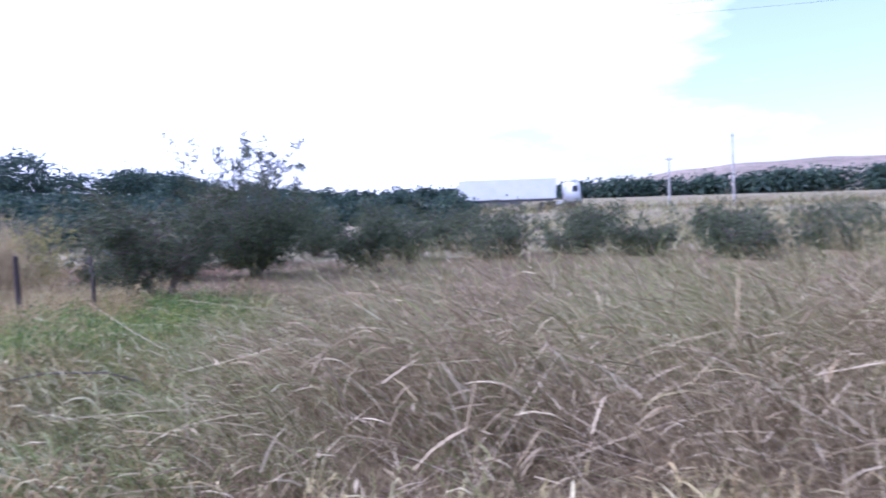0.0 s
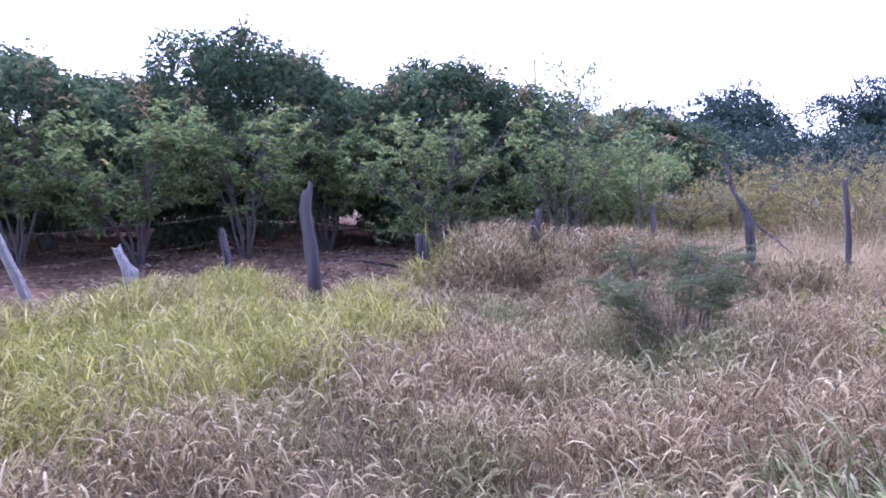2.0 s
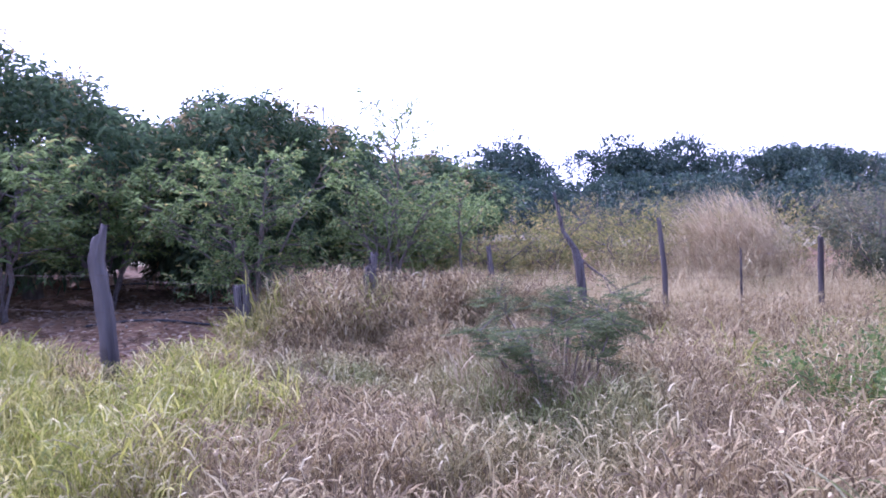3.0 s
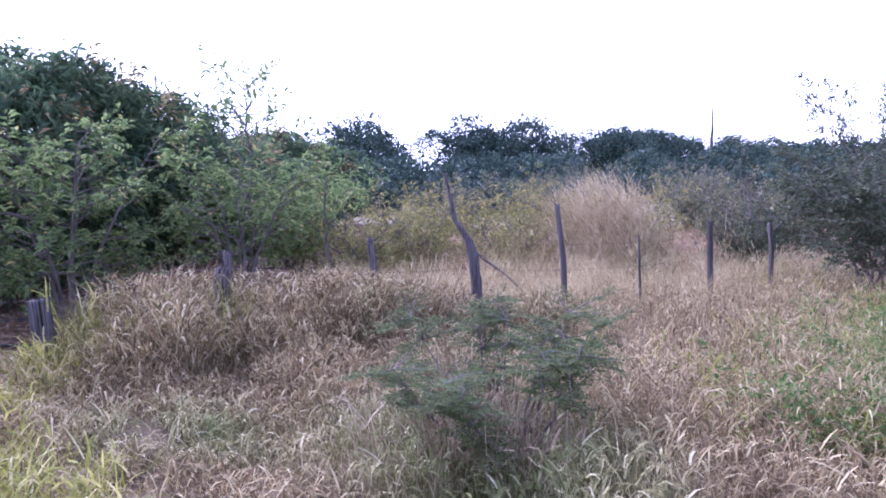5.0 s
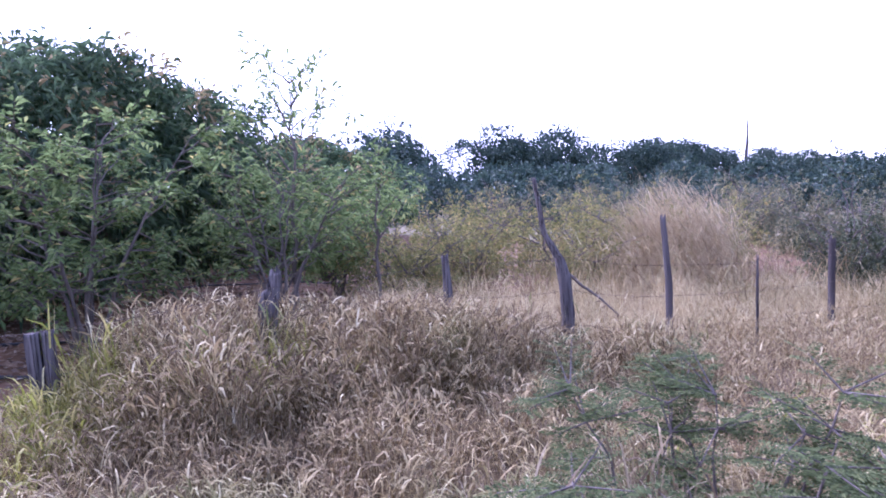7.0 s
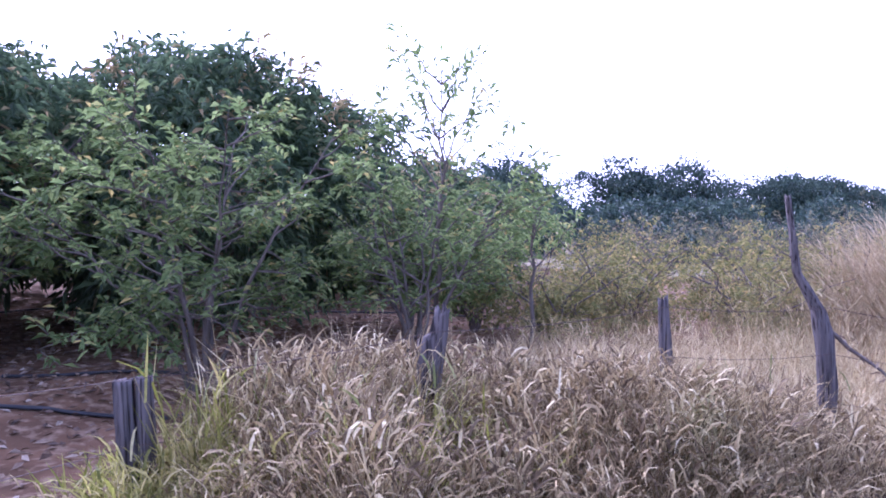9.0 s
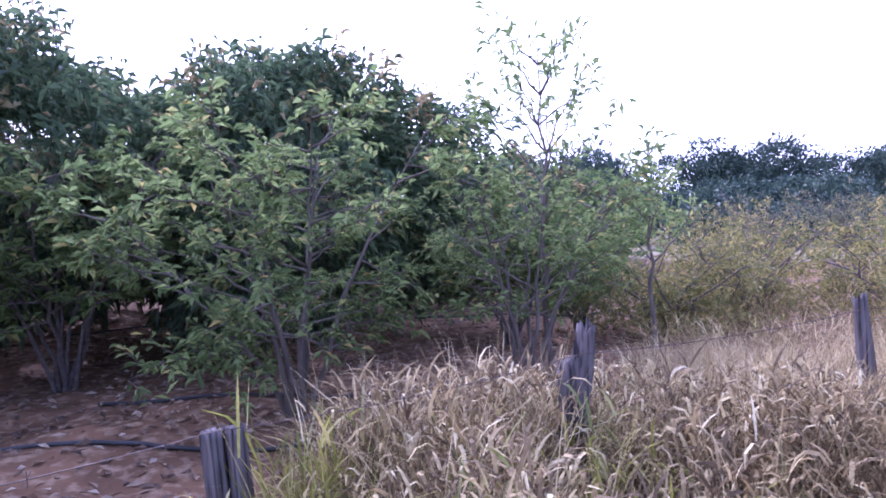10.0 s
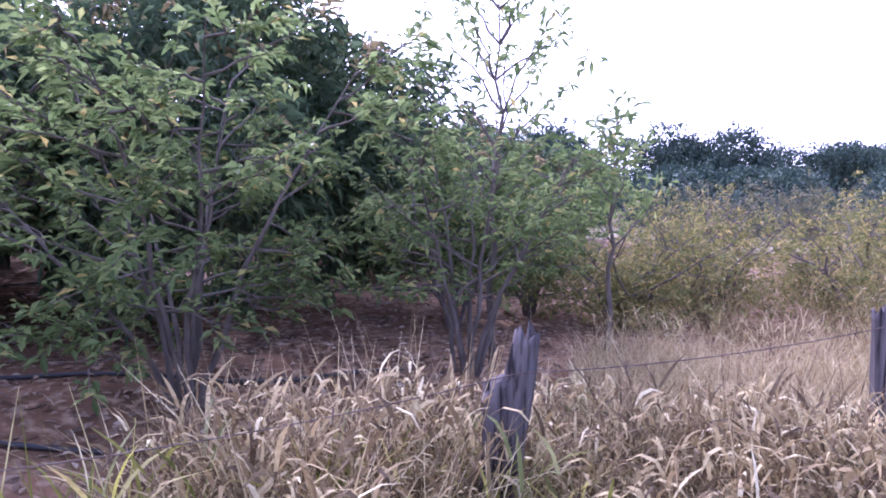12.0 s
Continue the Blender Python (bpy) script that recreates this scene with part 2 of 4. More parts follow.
def box(bm, lo, hi, bevel=0.0):
    made = bmesh.ops.create_cube(bm, size=1.0)
    c, d = [(a + b) / 2 for a, b in zip(lo, hi)], [b - a for a, b in zip(lo, hi)]
    for v in made["verts"]:
        v.co = Vector((c[i] + v.co[i] * d[i] for i in range(3)))
    if bevel:
        edges = {e for v in made["verts"] for e in v.link_edges}
        bmesh.ops.bevel(bm, geom=list(edges), offset=bevel, segments=2, affect="EDGES")
    return bm


def tube_arrays(points, radii, sides=7, rough=0.0, seed=0):
    """Rings along a line of points; radius varies, surface uneven."""
    pts = [Vector(p) for p in points]
    verts, faces = [], []
    side = Vector((1, 0, 0))
    for i, p in enumerate(pts):
        d = (pts[min(i + 1, len(pts) - 1)] - pts[max(i - 1, 0)]).normalized()
        side = (side - d * side.dot(d)).normalized() if abs(side.dot(d)) < 0.95 else d.orthogonal().normalized()
        up = d.cross(side)
        for j in range(sides):
            a = 2 * math.pi * j / sides
            r = radii[i]
            if rough:
                r *= 1 + rough * noise.noise(Vector((math.cos(a) * 2.2 + seed, math.sin(a) * 2.2, p.z * 0.9 + seed)))
            verts.append(p + (side * math.cos(a) + up * math.sin(a)) * r)
    for i in range(len(pts) - 1):
        for j in range(sides):
            a, b = i * sides + j, i * sides + (j + 1) % sides
            faces.append((a, b, b + sides, a + sides))
    return verts, faces


def tubes(name, lines, mat, sides=7, rough=0.0):
    """Several tubes (points, radii) in one mesh."""
    vs, fs = [], []
    for k, (pts, radii) in enumerate(lines):
        v, f = tube_arrays(pts, radii, sides, rough, k * 3.7)
        o = len(vs)
        vs += v
        fs += [tuple(i + o for i in q) for q in f]
    return mesh_from(name, [tuple(v) for v in vs], fs, mat, True)


def unit(v):
    return v / np.maximum(np.linalg.norm(v, axis=-1, keepdims=True), 1e-9)


def leaf_arrays(base, way, length, width, fold=0.25, droop=0.25):
    """Folded leaves: two bent halves on a midrib each (4 triangles as 2 quads)."""
    n = len(base)
    way = unit(way)
    up = np.tile(np.array([[0, 0, 1.0]]), (n, 1)) + rng.normal(0, 0.45, (n, 3))
    side = unit(np.cross(way, up))
    nor = np.cross(side, way)
    length, width = np.broadcast_to(length, n)[:, None], np.broadcast_to(width, n)[:, None]
    mid = base + way * length * 0.5
    tip = base + way * length * 0.97 - np.array([0, 0, 1.0]) * length * droop
    le = mid + side * width * 0.5 + nor * width * fold
    ri = mid - side * width * 0.5 + nor * width * fold
    verts = np.stack([base, le, tip, ri], 1).reshape(-1, 3)
    k = np.arange(n)[:, None] * 4
    faces = np.concatenate([k + [[0, 1, 2]], k + [[0, 2, 3]]], 1).reshape(-1, 3)
    return verts, faces


def blade_arrays(base, height, width, azimuth, lean, curl, levels=4):
    """Grass blades: ribbons that rise, lean over and curl down."""
    n = len(base)
    s = np.linspace(0, 1, levels)
    seg = height / (levels - 1)
    ang = lean.copy()
    p = base.copy()
    hd = np.stack([np.cos(azimuth), np.sin(azimuth), np.zeros(n)], 1)
    tw = azimuth + np.pi / 2 + rng.normal(0, 0.6, n)
    wd = np.stack([np.cos(tw), np.sin(tw), rng.normal(0, 0.25, n)], 1)
    rows = []
    for i in range(levels):
        w = width * (0.75, 1.0, 0.85, 0.15)[i] if levels == 4 else width * (1 - 0.9 * s[i])
        rows += [p - wd * w[:, None] / 2, p + wd * w[:, None] / 2]
        a = ang + curl * (i + 0.5) / (levels - 1)
        p = p + (hd * np.sin(a)[:, None] + np.array([0, 0, 1.0]) * np.cos(a)[:, None]) * seg[:, None]
    verts = np.stack(rows, 1).reshape(-1, 3)
    k = np.arange(n)[:, None] * (2 * levels)
    faces = np.concatenate([k + [[2 * i, 2 * i + 1, 2 * i + 3, 2 * i + 2]] for i in range(levels - 1)], 1).reshape(-1, 4)
    return verts, faces


# ---- the lie of the land ----
FENCE_Y = np.array([-12, -3, -1.1, -0.4, 0.8, 1.65, 3.37, 4.9, 6.3, 7.4, 8.6, 11.1, 12.5, 20, 60])
FENCE_X = np.array([-9.5, -8.9, -8.25, -8.9, -9.7, -8.25, -9.35, -8.9, -8.37, -7.85, -7.25, -6.2, -5.7, -3.0, 12.0])


def fence_x(y):
    return np.interp(y, FENCE_Y, FENCE_X)


def ground_z(x, y):
    x, y = np.asarray(x, float), np.asarray(y, float)
    z = 0.72 - 0.06 * np.clip(y, -6, 12)
    z = z * np.clip(1 - (np.hypot(x, y) - 22) / 40, 0, 1)
    near = np.clip(1 - (np.hypot(x, y) - 25) / 20, 0, 1)
    z = z + near * (0.05 * np.sin(x * 1.3 + 0.7 * y) * np.sin(y * 1.1 + 1) + 0.03 * np.sin(2.9 * x + 1.7 * y) + 0.015 * np.sin(7.1 * x - 5.3 * y))
    return z


xs = np.unique(np.concatenate([np.arange(-26, 16, 0.25), np.arange(-70, 60, 3.0), np.linspace(-3200, 3200, 60)]))
ys = np.unique(np.concatenate([np.arange(-8, 22, 0.25), np.arange(-40, 130, 3.0), np.linspace(-3200, 3200, 60)]))
gx, gy = np.meshgrid(xs, ys)
gv = np.stack([gx.ravel(), gy.ravel(), ground_z(gx, gy).ravel()], 1)
gi = np.arange(len(xs) * len(ys)).reshape(len(ys), len(xs))
gf = np.stack([gi[:-1, :-1], gi[:-1, 1:], gi[1:, 1:], gi[1:, :-1]], -1).reshape(-1, 4)
ground_mesh = mesh_from("ground", gv, gf, M_THATCH, True)
ground_mesh.materials.append(M_SOIL)
ground_mesh.materials.append(M_FIELD)
gc = gv[gf].mean(1)
edge = fence_x(gc[:, 1]) - 0.15 + 0.3 * np.sin(gc[:, 1] * 2.3) - np.where(gc[:, 1] > 7.0, 2.5, 0)
which = np.where((np.abs(gc[:, 0]) > 32) | (gc[:, 1] > 24), 2, np.where(gc[:, 0] < edge, 1, 0)).astype(np.int32)
ground_mesh.polygons.foreach_set("material_index", which)
tagged(new("ground", ground_mesh), "reddish earth and dry thatched ground under grass and orchard", "ground", kind="structure")

# road and its truck far away, hill beyond
rb = bmesh.new()
box(rb, (-400, 88.5, -0.2), (500, 96.5, 0.06))
tagged(new("road", bm_mesh("road", rb, M_ROAD)), "grey asphalt country road beyond the field", "road", kind="structure")

hn = 70
hu, hv = np.meshgrid(np.linspace(0, 1, hn * 3), np.linspace(0, 1, hn))
hx, hy = 100 + hu * 900, 560 + hv * 700
hz = 26 * np.exp(-(((hx - 330) / 130) ** 2)) + 34 * np.exp(-(((hx - 520) / 140) ** 2)) + 30 * np.exp(-(((hx - 760) / 160) ** 2))
hz = hz * np.sin(np.pi * np.clip(hv * 1.0, 0, 1)) ** 0.8 + 1.2 * np.sin(hx / 19) * np.sin(hy / 23) * np.sin(np.pi * hv) - 1.0
hi_ = np.arange(hx.size).reshape(hx.shape)
hf = np.stack([hi_[:-1, :-1], hi_[:-1, 1:], hi_[1:, 1:], hi_[1:, :-1]], -1).reshape(-1, 4)
tagged(new("hill", mesh_from("hill", np.stack([hx.ravel(), hy.ravel(), hz.ravel()], 1), hf, M_HILL, True)), "low brown scrub-covered hill on the horizon", "hill", kind="structure")


# ---- truck ----
def wheel_mesh(name, r, w, mat):
    bm = bmesh.new()
    bmesh.ops.create_cone(bm, cap_ends=True, segments=28, radius1=r, radius2=r, depth=w)
    bmesh.ops.bevel(bm, geom=[e for e in bm.edges if abs(e.verts[0].co.z - e.verts[1].co.z) < 1e-5], offset=w * 0.15, segments=2, affect="EDGES")
    bmesh.ops.rotate(bm, verts=bm.verts, matrix=Matrix.Rotation(radians(90), 3, "X"))
    return bm_mesh(name, bm, mat, True)


def truck():
    ob = tagged(new("truck"), "white articulated lorry with a box trailer on the road", "truck")
    ob.location = (2.2, 91.0, 0.06)
    bm = box(bmesh.new(), (0, -1.25, 1.45), (13.1, 1.25, 4.15), 0.04)
    trailer = part("trailer", bm_mesh("trailer", bm, M_WHITE), ob, "white box trailer")
    rib = bm_mesh("rib", box(bmesh.new(), (0, -1.27, 1.6), (0.04, -1.25, 4.05)), M_WHITE)
    for i in range(22):
        part("rib", rib, trailer, m=pose(0.3 + i * 0.6, 0, 0))
    bm = box(bmesh.new(), (0.2, -0.5, 1.1), (12.8, 0.5, 1.44))
    box(bm, (0.6, -1.15, 0.55), (8.5, -1.1, 1.15))
    part("chassis", bm_mesh("chassis", bm, M_STEEL), trailer, "dark steel underframe and side guard")
    bm = box(bmesh.new(), (0.0, -1.28, 1.35), (13.1, -1.24, 1.45))
    part("lower_rail", bm_mesh("lower_rail", bm, M_STEEL), trailer)
    bm = box(bmesh.new(), (14.3, -1.2, 0.9), (16.5, 1.2, 3.5), 0.12)
    for v in bm.verts:
        if v.co.x > 16 and v.co.z > 2.2:
            v.co.x -= (v.co.z - 2.2) * 0.22
    cab = part("cab", bm_mesh("cab", bm, M_WHITE, True), ob, "white flat-fronted cab")
    bm = box(bmesh.new(), (15.25, -1.215, 2.25), (16.0, -1.2, 3.05))
    part("side_window", bm_mesh("side_window", bm, M_GLASS), cab)
    bm = box(bmesh.new(), (16.18, -1.05, 2.25), (16.47, 1.05, 3.1))
    part("windscreen", bm_mesh("windscreen", bm, M_GLASS), cab)
    bm = box(bmesh.new(), (16.3, -1.2, 0.6), (16.6, 1.2, 1.2), 0.05)
    part("bumper", bm_mesh("bumper", bm, M_STEEL), cab)
    bm = box(bmesh.new(), (14.2, -1.0, 3.45), (15.9, 1.0, 3.95), 0.15)
    part("air_deflector", bm_mesh("air_deflector", bm, M_WHITE, True), cab)
    bm = box(bmesh.new(), (12.0, -0.45, 0.75), (16.2, 0.45, 1.05))
    part("tractor_frame", bm_mesh("tractor_frame", bm, M_STEEL), ob)
    bm = box(bmesh.new(), (13.2, -1.15, 0.55), (14.1, -0.6, 1.1), 0.08)
    part("fuel_tank", bm_mesh("fuel_tank", bm, M_WHITE), ob, "white fuel tank")
    tyre, rim = wheel_mesh("tyre", 0.5, 0.3, M_BLACK), wheel_mesh("rim", 0.28, 0.32, M_STEEL)
    for x in (1.4, 2.6, 3.8, 11.4, 12.6, 15.6):
        for y in (-1.0, 1.0):
            w = part("wheel", tyre, ob, m=pose(x, y, 0.5))
            part("rim", rim, w)
    return ob


truck()


def utility_pole(x, y, top, arm, lean=0.0, yaw=0.0):
    z0 = float(ground_z(x, y)) - 0.3
    ob = tagged(new("utility_pole"), "slim grey roadside pole with a short crossarm", "utility pole", "roadside poles")
    ob.matrix_basis = pose(x, y, z0, 0, lean, yaw)
    part("shaft", tubes("shaft", [([(0, 0, h * (top - z0) / 6) for h in range(7)], [0.17 - 0.012 * h for h in range(7)])], M_CONCRETE, 8), ob)
    bm = box(bmesh.new(), (-arm, -0.06, top - z0 - 0.5), (arm, 0.06, top - z0 - 0.38))
    part("crossarm", bm_mesh("crossarm", bm, M_CONCRETE), ob)
    for dx in (-arm * 0.9, 0, arm * 0.9):
        part("insulator", tubes("insulator", [([(dx, 0, top - z0 - 0.38), (dx, 0, top - z0 - 0.2)], [0.06, 0.05])], M_CONCRETE, 6), ob)
    return ob


utility_pole(29.0, 85.6, 6.4, 0.5)
utility_pole(34.2, 78.3, 8.5, 0.15, -2.0)
utility_pole(-65.5, 35.5, 13.0, 0.2)
utility_pole(36.0, 35.5, 13.5, 0.2)


def bare_trunk(x, y, top):
    """A dead palm trunk standing above the far trees."""
    ob = tagged(new("dead_tree"), "tall bare dead trunk above the distant trees", "dead tree")
    ob.matrix_basis = pose(x, y, 0, 0, 1.5, 0)
    part("trunk", tubes("trunk", [(wander((0, 0, -0.3), (0, 0, top), 8, 0.006, 4), [0.55, 0.5, 0.46, 0.42, 0.38, 0.33, 0.27, 0.2, 0.12])], M_POST_DARK, 8, 0.2), ob)
    return ob


def cable(name, a, b, sag, r, mat, label, category):
    a, b = Vector(a), Vector(b)
    pts = [a.lerp(b, i / 16) - Vector((0, 0, sag * 4 * (i / 16) * (1 - i / 16))) for i in range(17)]
    return tagged(new(name, tubes(name, [(pts, [r] * 17)], mat, 5)), label, category)


for k in range(2):
    cable("power_line", (-65.5, 35.5 + 0.3 * k, 12.6 - 0.5 * k), (36.0, 35.5 + 0.3 * k, 13.1 - 0.5 * k), 1.9, 0.007, M_STEEL, "thin grey overhead power line strung between poles", "power line")


# ---- trees and shrubs ----
def wander(a, b, n, amount, seed):
    """A crooked line of n + 1 points from a to b."""
    r = random.Random(seed)
    a, b = Vector(a), Vector(b)
    pts = []
    for i in range(n + 1):
        u = i / n
        k = amount * math.sin(math.pi * u) * (b - a).length
        pts.append(a.lerp(b, u) + Vector((r.uniform(-k, k), r.uniform(-k, k), r.uniform(-k, k) * 0.4)))
    return pts


def foliage(centres, out, per, length, width, spread, droop):
    """Leaves in rosettes around twig ends."""
    n = len(centres)
    base = np.repeat(centres, per, 0) + rng.normal(0, spread, (n * per, 3))
    way = unit(np.repeat(out, per, 0) * 0.7 + rng.normal(0, 0.75, (n * per, 3)))
    ln = length * rng.uniform(0.6, 1.25, n * per)
    return leaf_arrays(base, way, ln, ln * width, 0.2, droop)


def crown_points(count, radius, height, seed, shell=0.55, lumps=0.28):
    """Points in a lumpy dome, most of them near its skin; and the way out of it."""
    r = np.random.default_rng(seed)
    d = unit(r.normal(0, 1, (count, 3)))
    d[:, 2] = np.where(d[:, 2] < -0.85, -d[:, 2], d[:, 2])
    ph = r.uniform(0, 6.28, 6)
    lump = 1 + lumps * (np.sin(3.1 * d[:, 0] + ph[0]) * np.sin(3.7 * d[:, 1] + ph[1]) + 0.6 * np.sin(6.5 * d[:, 0] + ph[2] + 5 * d[:, 2]) * np.sin(6.1 * d[:, 1] + ph[3]) + 0.35 * np.sin(13 * d[:, 1] + ph[4]) * np.sin(12 * d[:, 2] + ph[5]))
    rad = lump * (shell + (1 - shell) * r.uniform(0, 1, count) ** 0.45)
    return d * rad[:, None] * np.array([radius, radius, height]), d


def mango_tree(seed, radius, height, clumps, leaf=0.24):
    """A dome of long dark leaves that hangs near to the ground, on a short trunk."""
    ob = tagged(new("mango_tree"), "dense dark-green mango tree with a broad rounded crown", "tree", "orchard trees")
    half = height * 0.5
    trunk_top = Vector((0, 0, height * 0.3))
    part("trunk", tubes("trunk", [(wander((0, 0, -0.2), trunk_top, 5, 0.05, seed), [0.24, 0.2, 0.18, 0.17, 0.16, 0.15])], M_BARK, 10, 0.3), ob, "grey-brown trunk")
    r = random.Random(seed)
    for i in range(7):
        a = i * 0.9 + r.uniform(-0.3, 0.3)
        end = Vector((math.cos(a) * radius * 0.75, math.sin(a) * radius * 0.75, height * r.uniform(0.4, 0.85)))
        part("limb", tubes("limb", [(wander(trunk_top - Vector((0, 0, r.uniform(0, 0.5))), end, 6, 0.09, seed * 9 + i), [0.11, 0.09, 0.075, 0.06, 0.045, 0.03, 0.015])], M_BARK, 6), ob)
    c, d = crown_points(clumps, radius, half, seed, 0.6, 0.26)
    c[:, 2] += height * 0.53
    c[:, 2] = np.maximum(c[:, 2], 0.35 + 0.3 * np.abs(np.sin(c[:, 0] * 3)))
    v, f = foliage(c, d, 9, leaf, 0.24, leaf * 0.4, 0.35)
    part("crown", mesh_from("crown", v, f, M_MANGO), ob, "dark glossy drooping leaves")
    skin = np.flatnonzero((np.linalg.norm(c / np.array([radius, radius, half]) - np.array([0, 0, height * 0.53 / half]), axis=1) > 0.93) & (c[:, 2] > height * 0.35))[:34]
    v, f = foliage(np.repeat(c[skin], 7, 0) + rng.normal(0, 0.13, (len(skin) * 7, 3)), np.repeat(d[skin], 7, 0), 7, leaf * 0.85, 0.24, leaf * 0.4, 0.3)
    tagged(part("young_foliage", mesh_from("young_foliage", v, f, M_FLUSH), ob, "pale tan flushes of young leaves"), kind="stuff")
    return ob


def shrub(name, seed, height, radius, stems, clumps, mat, label, leaf=0.11, per=8, low=0.25, wide=0.3, category="shrub", wisps=0, squat=0.0, bow=0.7):
    """Many thin stems from one base, leaf rosettes on their twigs."""
    ob = tagged(new(name), label, category)
    r = random.Random(seed)
    ends, ways = [], []
    for i in range(stems):
        a = i * 2.4 + r.uniform(-0.4, 0.4)
        q = radius * r.uniform(0.35, 0.95)
        h = height * r.uniform(0.6, 0.98)
        foot = Vector((math.cos(a) * 0.1 * r.random(), math.sin(a) * 0.1 * r.random(), -0.15))
        end = Vector((math.cos(a) * q, math.sin(a) * q, h))
        line = wander(foot, end, 7, 0.06, seed * 31 + i)
        line = [p - Vector((end.x, end.y, 0)) * bow * (k / 7) * (1 - k / 7) for k, p in enumerate(line)]
        lines = [(line, [0.028, 0.026, 0.023, 0.02, 0.016, 0.012, 0.008, 0.004])]
        for k in range(7):
            j = r.randint(2, 6)
            u = Vector((r.uniform(-1, 1), r.uniform(-1, 1), r.uniform(-0.1, 0.7))).normalized() * radius * r.uniform(0.18, 0.42)
            twig = wander(line[j], line[j] + u, 4, 0.1, seed * 77 + i * 13 + k)
            lines.append((twig, [0.007, 0.006, 0.005, 0.004, 0.002]))
            for p in twig[1:]:
                ends.append(p)
                ways.append(u.normalized())
        for p in line[3:]:
            ends.append(p)
            ways.append(Vector((math.cos(a), math.sin(a), 0.6)).normalized())
        part("stem", tubes("stem", lines, M_TWIG, 5), ob)
    e, w = np.array(ends), np.array(ways)
    pick = rng.choice(rng.permutation(len(e))[: max(40, len(e) * 2 // 3)], clumps)
    c = e[pick] + rng.normal(0, radius * 0.075, (clumps, 3))
    c[:, 2] *= 1 - squat * rng.uniform(0, 1, clumps) ** 1.5
    c[:, 2] = np.maximum(c[:, 2], low + rng.uniform(-0.4, 0.25, clumps))
    v, f = foliage(c, w[pick], per, leaf, wide, leaf * 0.35, 0.2)
    part("foliage", mesh_from("foliage", v, f, mat), ob)
    for i in range(wisps):
        a = r.uniform(0, 6.28)
        q = radius * r.uniform(0.0, 0.5)
        top = Vector((math.cos(a) * q, math.sin(a) * q, height * r.uniform(1.1, 1.45)))
        line = wander((top.x * 0.6, top.y * 0.6, height * 0.6), top, 6, 0.06, seed * 5 + i)
        lines = [(line, [0.014, 0.012, 0.01, 0.008, 0.006, 0.004, 0.002])]
        tips = []
        for k in range(6):
            p = line[r.randint(2, 6)]
            u = Vector((r.uniform(-1, 1), r.uniform(-1, 1), r.uniform(0.1, 0.8))).normalized() * r.uniform(0.15, 0.45)
            lines.append(([p, p + u * 0.5, p + u], [0.006, 0.004, 0.002]))
            tips += [p + u * s for s in (0.4, 0.7, 1.0)]
        part("wisp", tubes("wisp", lines, M_TWIG, 5), ob)
        v, f = foliage(np.array(tips), np.tile([[0, 0, 1.0]], (len(tips), 1)), 4, leaf * 1.1, wide, 0.05, 0.1)
        part("wisp_foliage", mesh_from("wisp_foliage", v, f, mat), ob)
    return ob


